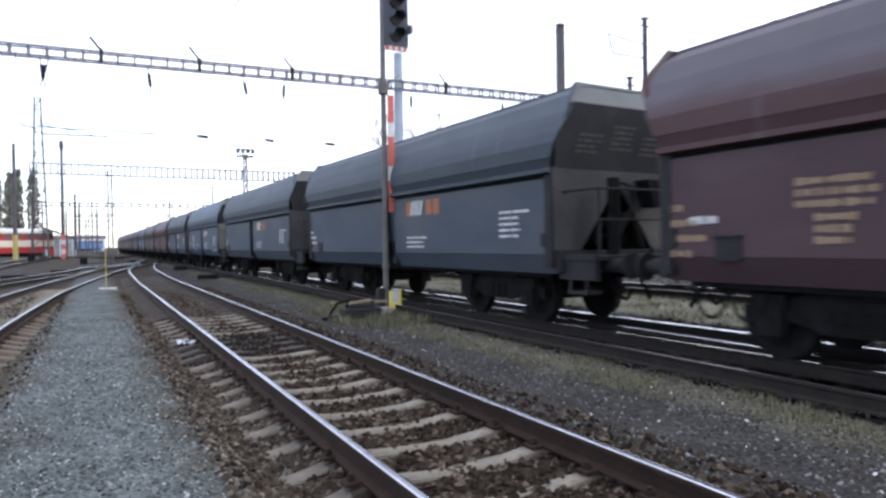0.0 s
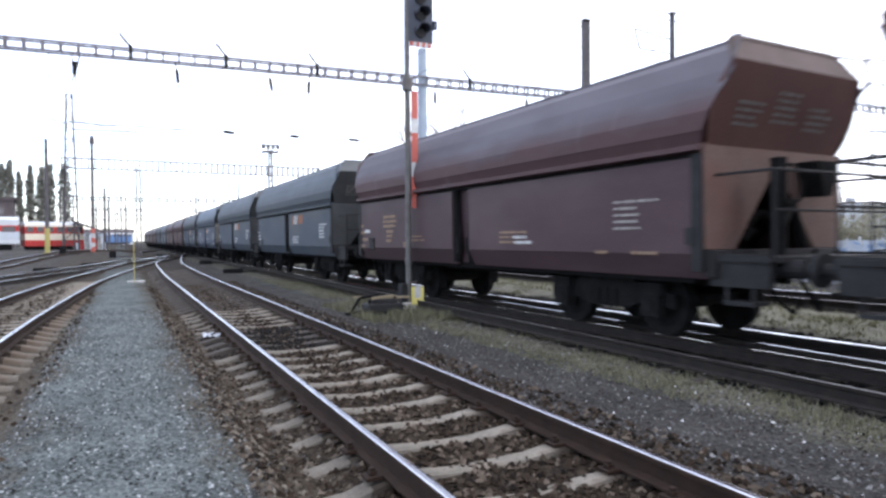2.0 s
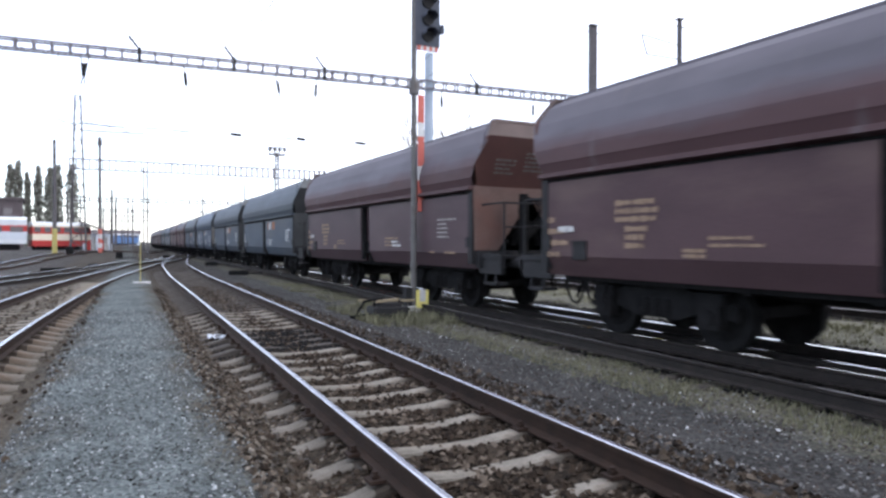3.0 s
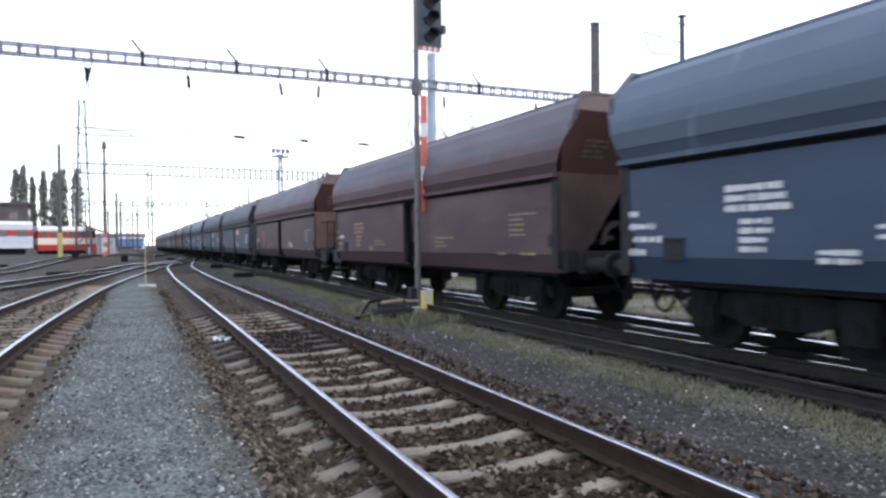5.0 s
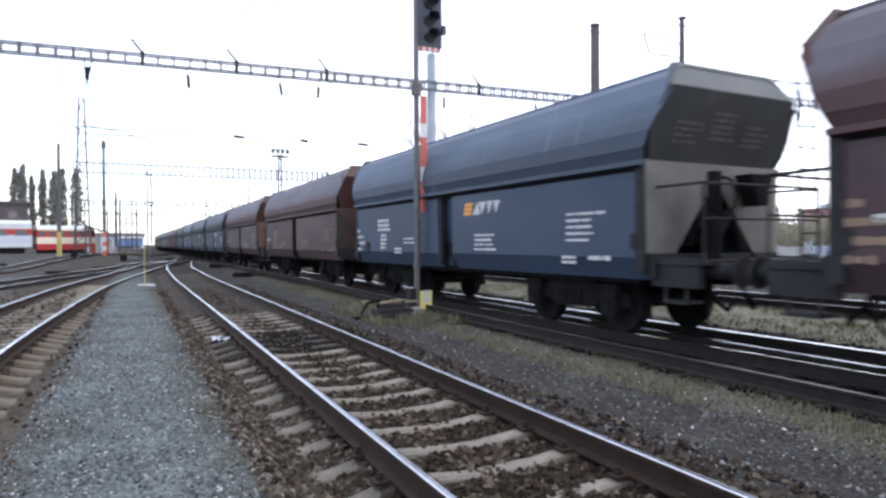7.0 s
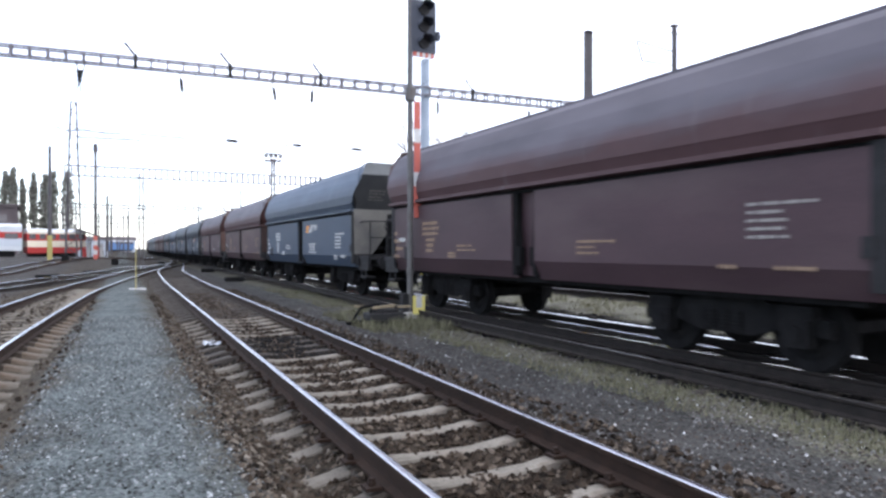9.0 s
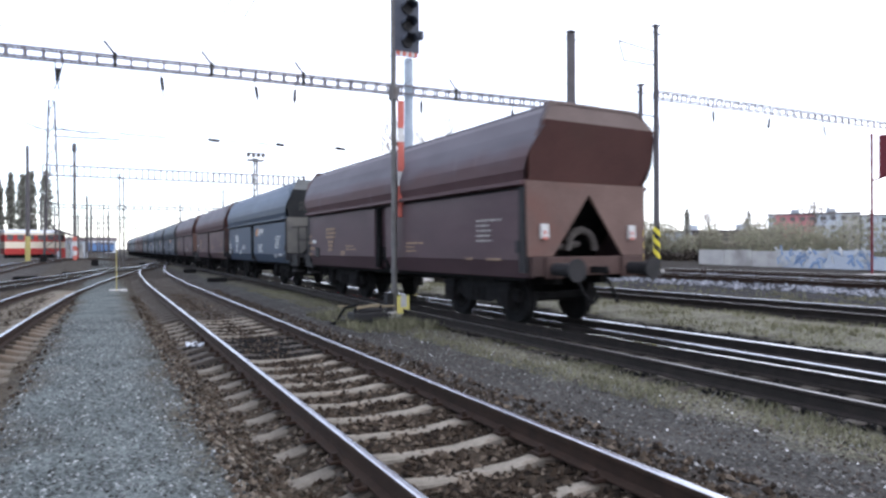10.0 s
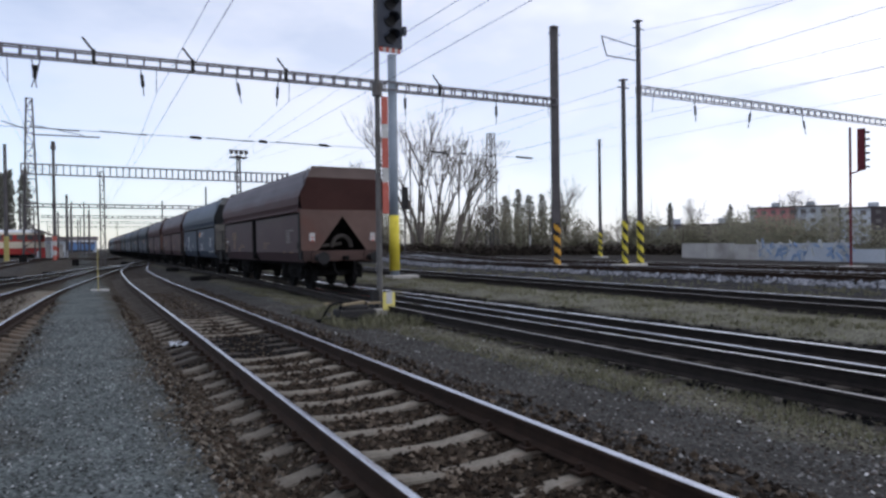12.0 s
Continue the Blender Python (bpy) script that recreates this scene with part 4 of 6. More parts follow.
BROWN_LABEL = "maroon-brown steel hopper wagon with dusty top, rolling in the train"
BLUE_LABEL = "slate-blue steel hopper wagon with white writing, rolling in the train"
GREY_LABEL = "dusty blue-grey hopper wagon with faded markings, rolling in the train"
w1 = wagon(BROWN, TAN, 5.92, False, True, "brown", "last maroon-brown hopper wagon of the train with white tail boards")
w2 = wagon(BLUE, TAN_GREY, 5.86, True, False, "blue", "slate-blue steel hopper wagon with white writing and orange stripes")
w3 = wagon(BROWN_B, END_MAROON, 5.86, False, True, "brown", BROWN_LABEL)
w4 = wagon(BROWN, TAN, 5.94, True, False, "brown", BROWN_LABEL)
w5 = wagon(GREY, DARK_END, 5.86, True, False, "grey", GREY_LABEL)
w6 = copy_thing(w5, Matrix())
w7 = copy_thing(w2, Matrix())
TRAIN = [(w1, 5.85), (w2, 20.29), (w3, 33.6), (w4, 47.84), (w5, 61.9), (w6, 75.6), (w7, 89.4)]
ORDER = (w5, w3, w4, w2, w5, w3, w4, w3, w4, w5)
for i, src in enumerate(ORDER):
    TRAIN.append((copy_thing(src, Matrix()), 103.2 + 13.85 * i))
for ob, _ in TRAIN[5:]:
    ob["label"] = {id(w6): GREY_LABEL, id(w7): BLUE_LABEL}.get(id(ob), ob["label"])

SPEED, SLOWING, REAR0 = 5.89, 0.0184, -47.75


def rolled(t):
    """Metres that the train has gone: it slows a little."""
    return SPEED * t - SLOWING * t * t


def wagon_pose(s):
    x, h = TRAIN_X(s), 3.85
    a = math.degrees(math.atan2(TRAIN_X(s + h) - TRAIN_X(s - h), 2 * h))
    return pose(x, s, 0, 0, 0, -a)


def motions():
    for i, (ob, c) in enumerate(TRAIN):
        walk(ob, [(t, wagon_pose(REAR0 + rolled(t) + c)) for t in [k * 0.5 for k in range(25)]])
        if i < 5:
            for ch in ob.children:
                if ch.name.startswith("wheelset"):
                    p = ch.location.copy()
                    walk(ch, [(k * 0.1, pose(p.x, p.y, p.z, -math.degrees(rolled(k * 0.1) / WHEEL_R))) for k in range(121)])


# ---- masts, gantries, signals ----
def striped_base(parent, x, y, z, r, h, mat, seg=10, n=4):
    """Slanting black bands round the foot of a mast, as a sleeve in two colours."""
    bm = bmesh.new()
    rows, cols = 24, seg
    g = []
    for j in range(rows + 1):
        g.append([bm.verts.new((x + r * math.cos(2 * math.pi * i / cols), y + r * math.sin(2 * math.pi * i / cols), z + h * j / rows)) for i in range(cols)])
    for j in range(rows):
        for i in range(cols):
            f = bm.faces.new((g[j][i], g[j][(i + 1) % cols], g[j + 1][(i + 1) % cols], g[j + 1][i]))
            f.material_index = int(((j / rows) * n + i / cols * 2) % 1.0 < 0.45)
    return part("striped_sleeve", bm, [mat, BLACK], parent, "slanted black and yellow bands")


def lattice_beam(name, p, q, depth, label, n, chord=0.058):
    """A welded ladder beam of two chords with uprights."""
    b = tagged(empty(name), label, "catenary beam")
    p, q = Vector(p), Vector(q)
    for s in (-1, 1):
        for off in (-0.16, 0.16):
            d = (q - p).normalized().cross(Vector((0, 0, 1))) * off
            bm = bmesh.new()
            beam4(bm, p + Vector((0, 0, s * depth / 2)) + d, q + Vector((0, 0, s * depth / 2)) + d, chord, chord)
            part("chord", bm, BEAM, b)
    bm = bmesh.new()
    for i in range(n + 1):
        c = p.lerp(q, i / n)
        for off in (-0.16, 0.16):
            d = (q - p).normalized().cross(Vector((0, 0, 1))) * off
            beam4(bm, c + d + Vector((0, 0, -depth / 2)), c + d + Vector((0, 0, depth / 2)), chord, chord)
        d = (q - p).normalized().cross(Vector((0, 0, 1))) * 0.16
        beam4(bm, c - d + Vector((0, 0, depth / 2)), c + d + Vector((0, 0, depth / 2)), chord * 0.7, chord * 0.7)
    part("uprights", bm, BEAM, b)
    return b


def hanger(x, y, z, dx=0.0, length=1.1, tilt=0.25):
    """An insulator on a rod that hangs from a beam and holds a wire."""
    h = tagged(empty("insulator_hanger"), "dark ribbed insulator on a thin rod under the beam", "insulator", "insulators of the catenary")
    bm = bmesh.new()
    bar(bm, (x, y, z), (x + tilt, y, z - length), 0.02, 6)
    part("rod", bm, CABLE, h)
    bm = bmesh.new()
    for i in range(5):
        u, v = 0.3 + i * 0.084, 0.3 + (i + 0.8) * 0.084
        bar(bm, (x + tilt * (0.4 + (u - 0.3) / 0.42 * 0.35), y, z - length * u), (x + tilt * (0.4 + (v - 0.3) / 0.42 * 0.35), y, z - length * v), 0.075, 8, 0.05)
    part("insulator", bm, BLACK, h)
    return h


def wire(pts, r=0.006, label="thin overhead wire", sag=0.0, parent=None):
    """A taut or sagging wire as a thin tube through the points."""
    out = []
    for (a, b) in zip(pts, pts[1:]):
        for k in range(12):
            u = k / 12
            c = Vector(a).lerp(Vector(b), u)
            c.z -= sag * 4 * u * (1 - u)
            out.append(c)
    out.append(Vector(pts[-1]))
    d = (out[-1] - out[0]).normalized()
    n1 = d.cross(Vector((0, 0, 1))).normalized()
    n2 = d.cross(n1)
    bm = bmesh.new()
    loft(bm, [[c + (n1 * math.cos(a) + n2 * math.sin(a)) * r for a in (0.5, 2.07, 3.64, 5.21)] for c in out])
    if parent:
        return part("wire", bm, CABLE, parent)
    return tagged(new("overhead_wire", mesh_of("overhead_wire", bm, CABLE)), label, "wire", "overhead wires")


def mast_block(p, s=1.0):
    z = ground_z(p[0], p[1])
    bm = bmesh.new()
    box(bm, (p[0], p[1], z), (s, s, 0.3))
    return bm


def round_mast():
    """Blue-grey tubular gantry mast with a yellow-painted foot."""
    x, y = 11.85, 25.65
    m = tagged(empty("gantry_mast"), "blue-grey tubular gantry mast with a yellow-painted foot on concrete", "mast")
    z = ground_z(x, y)
    bm = bmesh.new()
    bar(bm, (x, y, z), (x, y, 9.7), 0.21, 20, 0.19)
    part("shaft", bm, GALV, m, smooth=True)
    bm = bmesh.new()
    bar(bm, (x, y, z + 0.35), (x, y, z + 2.75), 0.225, 20, 0.222)
    part("painted_foot", bm, YELLOW, m, "yellow warning paint", smooth=True)
    bm = bmesh.new()
    box(bm, (x + 0.35, y - 0.2, z + 0.02), (1.5, 0.9, 0.24))
    part("foundation", bm, CONCRETE, m, bevel=0.02)


def h_mast(x, y, top, mat_foot, width=0.32, foot=2.15, name="gantry_mast", label="dark steel gantry mast with a black and orange striped foot", twin=True):
    m = tagged(empty(name), label, "mast")
    z = ground_z(x, y) - 0.05
    bm = bmesh.new()
    if twin:
        for s in (-1, 1):
            beam4(bm, (x + s * width * 0.36, y, z), (x + s * width * 0.30, y, top), 0.10, 0.26)
        beam4(bm, (x, y, z), (x, y, top - 0.1), width * 0.6, 0.03)
    else:
        bar(bm, (x, y, z), (x, y, top), width / 2, 14, width * 0.36)
    part("shaft", bm, MAST, m)
    striped_base(m, x, y, z + 0.05, width * (0.66 if twin else 0.54), foot, mat_foot)
    bm = bmesh.new()
    box(bm, (x, y, z + 0.05), (0.9, 0.9, 0.25))
    part("foundation", bm, CONCRETE, m, bevel=0.02)
    bm = bmesh.new()
    box(bm, (x, y, top), (width * 1.2, 0.3, 0.05))
    bar(bm, (x - 0.35, y, top - 0.35), (x + 0.35, y, top - 0.35), 0.03, 6)
    part("cap", bm, MAST, m)
    return m


round_mast()
h_mast(20.3, 25.0, 12.0, AMBER)
h_mast(23.4, 22.5, 12.0, YELLOW, 0.30, twin=False, label="slim dark catenary mast with a black and yellow striped foot")
h_mast(21.9, 22.0, 8.9, YELLOW, 0.26, twin=False, name="lamp_post", label="short dark post with a black and yellow striped foot")
h_mast(38.0, 41.0, 10.0, YELLOW, 0.30, twin=False, name="catenary_mast", label="distant thin mast with a yellow and black foot")
lattice_beam("gantry_beam", (-14.0, 27.4, 8.3), (20.3, 25.0, 8.3), 0.34, "long welded ladder beam across the tracks", 62)
lattice_beam("gantry_beam", (23.4, 22.5, 8.7), (60.0, 21.6, 8.7), 0.34, "welded ladder beam over the distant tracks", 60, 0.045)
for x, tl in ((-1.5, 0.15), (-1.2, -0.3), (1.9, 0.12), (5.25, 0.22), (6.9, -0.08), (12.34, 0.0), (16.9, 0.0), (27.0, 0.1), (31.5, -0.3), (36.0, 0.35)):
    yb = 27.4 - (x + 14) * 2.4 / 34.3 if x < 20 else 22.4
    hanger(x, yb - 0.16, 8.14 if x < 20 else 8.53, tilt=tl)
for x in (0.4, 3.7, 7.2, 14.0):
    bm = bmesh.new()
    yb = 27.4 - (x + 14) * 2.4 / 34.3
    box(bm, (x, yb - 0.2, 8.32), (0.12, 0.12, 0.5))
    bar(bm, (x, yb - 0.2, 8.5), (x - 0.35, yb - 0.2, 8.95), 0.04, 6)
    tagged(new("beam_clamp", mesh_of("beam_clamp", bm, BLACK)), "dark clamp with a raised arm on the beam", "bracket", "clamps on the beam")


def main_signal():
    """The tall light signal between the tracks, with its red and white mast board."""
    x, y = 6.13, 14.06
    z = ground_z(x, y)
    s = tagged(empty("light_signal"), "tall light signal with a red and white striped mast board", "railway signal")
    bm = bmesh.new()
    bar(bm, (x - 0.03, y, z), (x - 0.03, y, 7.4), 0.07, 12, 0.06)
    bar(bm, (x - 0.03, y, 4.95), (x - 0.03, y, 5.25), 0.12, 10)
    bar(bm, (x - 0.03, y, z + 1.1), (x - 0.03, y, z + 1.2), 0.09, 10)
    bar(bm, (x - 0.03, y, z + 1.75), (x - 0.03, y, z + 1.82), 0.09, 10)
    part("mast", bm, SIGNAL_STEEL, s, smooth=False)
    bm = bmesh.new()
    box(bm, (x + 0.30, y, 6.75), (0.64, 0.12, 1.25))
    pieces = []
    for k, zz in enumerate((6.35, 6.75, 7.15)):
        lens = bmesh.new()
        bar(lens, (x + 0.30, y - 0.06, zz), (x + 0.30, y - 0.11, zz), 0.14, 16)
        visor = bmesh.new()
        bar(visor, (x + 0.30, y - 0.07, zz + 0.15), (x + 0.30, y - 0.34, zz + 0.15), 0.02, 8)
        pieces.append((lens, visor))
        loft(visor, [[(x + 0.30 + 0.16 * math.cos(a), y - d, zz + 0.16 * math.sin(a)) for a in [math.pi * i / 8 for i in range(9)]] for d in (0.06, 0.34)], caps=False, closed=False)
    box(bm, (x + 0.66, y - 0.08, 6.55), (0.08, 0.12, 0.2))
    head = part("signal_head", bm, HEAD, s)
    for lens, visor in pieces:
        part("lens", lens, BLACK, head, "unlit dark round lens")
        part("hood", visor, HEAD, head)
    bm = bmesh.new()
    for i in range(7):
        box(bm, (x + 0.05 + i * 0.075, y - 0.1, 6.04), (0.075, 0.05, 0.10), mi=i % 2)
    part("number_plate", bm, [RED, WHITE], s, "narrow red and white plate under the head")
    lengths = ((4.93, 0.65, 0), (4.28, 0.33, 1), (3.95, 0.70, 0), (3.25, 0.34, 1), (2.91, 0.74, 0))
    for top, h, c in lengths:
        bm = bmesh.new()
        box(bm, (x + 0.11, y - 0.10, top - h / 2), (0.16, 0.02, h - 0.004))
        part("mast_board", bm, (RED, WHITE)[c], s)
    bm = bmesh.new()
    box(bm, (x + 0.0, y, z + 0.05), (0.5, 0.45, 0.28))
    part("foundation", bm, CONCRETE, s, bevel=0.02)
    bm = bmesh.new()
    box(bm, (x - 0.18, y, z + 0.38), (0.16, 0.2, 0.5))
    part("cable_box", bm, DARKSTEEL, s, bevel=0.01)
    bm = bmesh.new()
    box(bm, (x + 0.10, y - 0.22, z + 0.36), (0.30, 0.03, 0.42))
    box(bm, (x + 0.10, y - 0.24, z + 0.44), (0.15, 0.01, 0.28), mi=1)
    part("sign_plate", bm, [LEMON, WHITE], s, "yellow plate with a white square")


main_signal()


def point_machine():
    """A derelict hand-lever frame: sunken housing, bent rods, and weathered lid boards lying across it."""
    x, y = 4.75, 13.0
    z = ground_z(x, y)
    m = tagged(empty("point_lever_box"), "black derelict lever frame with weathered tan boards beside the signal", "trackside box")
    bm = bmesh.new()
    box(bm, (x + 0.35, y + 0.2, z + 0.10), (0.80, 0.50, 0.28))
    box(bm, (x + 0.35, y + 0.2, z + 0.27), (0.58, 0.38, 0.10))
    part("housing", bm, BLACK, m, bevel=0.03)
    for a, b in (((-0.55, 0.0, 0.06), (1.0, 0.5, 0.12)), ((-0.45, 0.1, 0.0), (-0.20, 0.15, 0.36)), ((-0.20, 0.15, 0.36), (0.25, 0.22, 0.42)), ((-0.05, 0.1, 0.0), (0.05, 0.1, 0.40)), ((-0.40, -0.1, 0.10), (0.55, -0.15, 0.05)), ((0.55, 0.1, 0.0), (0.62, 0.15, 0.38))):
        bm = bmesh.new()
        bar(bm, (x + a[0], y + a[1], z + a[2]), (x + b[0], y + b[1], z + b[2]), 0.03, 8)
        part("rod", bm, NEAR_BLACK, m)
    for k, (u, v, h, a) in enumerate(((0.30, 0.10, 0.37, 0.12), (0.72, 0.35, 0.33, -0.10), (0.10, 0.38, 0.35, 0.25))):
        bm = bmesh.new()
        box(bm, (x + u, y + v, z + h), (0.55 + 0.1 * k, 0.13, 0.04), Matrix.Rotation(a, 4, "Z") @ Matrix.Rotation(0.08 * (k - 1), 4, "Y"))
        part("lid_board", bm, BOARD, m, "weathered tan lid board")


point_machine()


# ---- the far yard ----
def leaf_cloud(bm_verts, faces, centre, size, n, leaf, rnd, power=1.0):
    """Adds n small leaf clumps (bent quads) inside an uneven ellipsoid."""
    cx, cy, cz = centre
    for _ in range(n):
        a, u = rnd.uniform(0, 2 * math.pi), rnd.uniform(-1, 1)
        r = rnd.uniform(0.25, 1.0) ** 0.5
        q = math.sqrt(1 - u * u) * r
        p = Vector((cx + size[0] * q * math.cos(a), cy + size[1] * q * math.sin(a), cz + size[2] * u * r))
        d = Vector((rnd.uniform(-1, 1), rnd.uniform(-1, 1), rnd.uniform(-0.6, 0.8))).normalized()
        e = d.cross(Vector((rnd.uniform(-1, 1), rnd.uniform(-1, 1), 1))).normalized()
        k = leaf * rnd.uniform(0.6, 1.4)
        i = len(bm_verts)
        bm_verts += [p - d * k - e * k * 0.2, p + e * k * 0.6, p + d * k + e * k * 0.1, p - e * k * 0.7]
        faces += [(i, i + 1, i + 2), (i, i + 2, i + 3)]


def from_lists(name, verts, faces, mat):
    me = bpy.data.meshes.new(name)
    me.from_pydata([tuple(v) for v in verts], [], faces)
    me.materials.append(mat)
    return me


def bare_tree(x, y, h, lean, seed, spread=0.5):
    """A leafless spring tree: tapering stems that fork into fine upright twigs."""
    rnd = random.Random(seed)
    t = tagged(empty("bare_tree"), "leafless grey tree with many upright forking limbs", "tree", "bare trees behind the yard")
    z = ground_z(x, y) - 0.1
    big, fine = bmesh.new(), bmesh.new()

    def grow(p, d, length, r, level):
        q = p + d * length
        bar(big if level < 3 else fine, p, q, max(r, 0.011), 6 if level < 2 else 4, max(r * 0.68, 0.009))
        if level >= 6:
            return
        for _ in range(2 if level < 1 else rnd.choice((2, 2, 3))):
            nd = (d + Vector((rnd.uniform(-1, 1), rnd.uniform(-1, 1), rnd.uniform(-0.1, 0.5))) * spread).normalized()
            grow(q, nd, length * rnd.uniform(0.62, 0.9), r * rnd.uniform(0.5, 0.68), level + 1)

    for k in range(4):
        d = Vector((lean + rnd.uniform(-0.22, 0.22), rnd.uniform(-0.2, 0.2), 1)).normalized()
        grow(Vector((x + rnd.uniform(-0.4, 0.4), y, z)), d, h * 0.27, 0.20 * h / 12, 0)
    part("trunk", big, BARK, t)
    tagged(part("twig_crown", fine, BARK, t), kind="stuff")


def poplar(x, y, h, w, seed):
    rnd = random.Random(seed)
    t = tagged(empty("poplar"), "tall narrow poplar with thin olive foliage", "tree", "row of poplars")
    z = ground_z(x, y) - 0.1
    bm = bmesh.new()
    bar(bm, (x, y, z), (x, y, z + h * 0.95), 0.3, 8, 0.05)
    for k in range(26):
        a, u = rnd.uniform(0, 6.28), rnd.uniform(0.12, 0.8)
        bar(bm, (x, y, z + h * u), (x + w * 0.8 * math.cos(a), y + w * 0.8 * math.sin(a), z + h * (u + 0.17)), 0.07, 4, 0.02)
    part("trunk", bm, BARK, t)
    v, f = [], []
    for k in range(18):
        u = 0.06 + 0.92 * k / 17
        ww = w * (0.62 + 0.38 * math.sin(math.pi * min(1.0, 0.15 + u * 0.8))) * rnd.uniform(0.8, 1.1) * (1.0 if u < 0.9 else 0.6)
        leaf_cloud(v, f, (x + rnd.uniform(-0.15, 0.15) * w, y, z + h * u), (ww, ww, h * 0.055), 85 if h > 12 else 50, 0.36 if h > 12 else 0.2, rnd)
    cr = new("crown", from_lists("crown", v, f, POPLAR_LEAF))
    cr.parent = t


def shrubs():
    """The thicket along the edge of the yard: uneven clumps of young leaves and bare stems."""
    rnd = random.Random(3)
    v, f = [], []
    stems = bmesh.new()
    for i in range(120):
        u = i / 119
        px, py = 30 + 52 * u + rnd.uniform(-2, 2), 82 - 34 * u + rnd.uniform(-3, 5)
        base = ground_z(px, py)
        h = 1.4 * (3.0 + 1.3 * math.sin(i * 0.9) + rnd.uniform(-0.8, 1.4)) * (0.75 + 0.35 * (u < 0.5))
        w = rnd.uniform(1.3, 2.6)
        leaf_cloud(v, f, (px, py, base + h * 0.45), (w, w, h * 0.55), 520, 0.14, rnd)
        for _ in range(4):
            sx = px + rnd.uniform(-w, w)
            bar(stems, (sx, py, base), (sx + rnd.uniform(-0.6, 0.6), py, base + h * rnd.uniform(0.9, 1.35)), 0.05, 4, 0.012)
    for i in range(60):
        px, py = 62 + i * 0.7 + rnd.uniform(-1, 1), 46 - i * 0.62 + rnd.uniform(-1, 1)
        base = ground_z(px, py)
        h = (3.6 if i < 22 else 5.0) + math.sin(i * 0.7) + rnd.uniform(-0.6, 0.9)
        leaf_cloud(v, f, (px, py, base + h * 0.45), (1.9, 1.9, h * 0.55), 420, 0.13, rnd)
    ob = new("thicket", from_lists("thicket", v, f, LEAF))
    tagged(ob, "thicket of budding olive-green bushes along the yard's edge", "bushes", kind="stuff")
    st = new("thicket_stems", mesh_of("thicket_stems", stems, BARK))
    tagged(st, "thin bare stems standing in the thicket", "stems", kind="stuff")


for x, y, h, ln, sd, sp in ((27.4, 53.5, 12.6, 0.0, 1, 0.36), (28.8, 53.0, 10.4, 0.08, 2, 0.36), (30.4, 52.2, 11.2, 0.16, 5, 0.38), (24.0, 58.0, 7.4, 0.05, 8, 0.38), (33.5, 53.5, 4.6, 0.1, 9, 0.45), (55.0, 66.0, 8.6, 0.0, 11, 0.45), (112.0, 92.0, 9.5, 0.0, 12, 0.5), (98.0, 62.0, 9.0, 0.0, 14, 0.5)):
    bare_tree(x, y, h, ln, sd, sp)
for x, y, h, w, sd in ((-27.5, 165, 17.5, 1.9, 1), (-22.6, 165, 17.2, 1.3, 2), (-21.2, 165, 18.0, 1.15, 3), (-19.5, 165, 15.8, 0.8, 4), (-17.5, 165, 17.2, 1.05, 5), (-15.4, 165, 16.9, 1.25, 6), (-13.8, 165, 17.7, 1.15, 7), (-11.1, 165, 17.8, 1.5, 8), 
                      (54.0, 78, 8.0, 1.1, 11), (55.7, 77.3, 8.8, 0.9, 12), (57.2, 76.6, 8.0, 1.2, 13), (59.0, 75.8, 8.2, 0.9, 14), (61.0, 75.0, 7.2, 1.1, 17), (95.0, 84.0, 8.5, 0.8, 15), (120.0, 90.0, 9.0, 1.0, 16)):
    poplar(x, y, h, w, sd)
shrubs()

DULLYELLOW = material("faded_yellow_paint", (0.26, 0.23, 0.08), (0.36, 0.32, 0.13), 3, 0.7, 0, 0.1, 30)
MAROON = material("dark_signal_red", (0.085, 0.012, 0.02), (0.13, 0.02, 0.03), 3, 0.6, 0, 0.1, 30)
BRICKRED = material("red_facade", (0.40, 0.15, 0.165), (0.48, 0.20, 0.21), 0.4, 0.85, 0, 0.05, 6)
PALEFACADE = material("pale_facade", (0.36, 0.40, 0.46), (0.48, 0.52, 0.57), 0.4, 0.85, 0, 0.05, 6)
ROOFDARK = material("dark_roof", (0.06, 0.05, 0.055), (0.10, 0.085, 0.09), 0.6, 0.85, 0, 0.1, 10)
WINDOW = material("dark_window", (0.06, 0.055, 0.06), (0.13, 0.12, 0.125), 1.0, 0.15, 0, 0.0, 10)
CREAM = material("cream_coach_paint", (0.55, 0.50, 0.40), (0.66, 0.60, 0.50), 1.5, 0.5, 0, 0.03, 20)
COACHRED = material("coach_red_paint", (0.30, 0.030, 0.030), (0.38, 0.045, 0.040), 1.5, 0.45, 0, 0.03, 20)
COACHGREY = material("coach_grey_paint", (0.40, 0.43, 0.46), (0.50, 0.53, 0.56), 1.5, 0.5, 0, 0.03, 20)
LOCOBLUE = material("bright_blue_coach_paint", (0.08, 0.16, 0.33), (0.12, 0.22, 0.42), 1.5, 0.5, 0, 0.03, 20)
GRAFFITI = material("blue_spray_paint", (0.16, 0.24, 0.40), (0.26, 0.36, 0.52), 3, 0.7, 0, 0.0, 20)


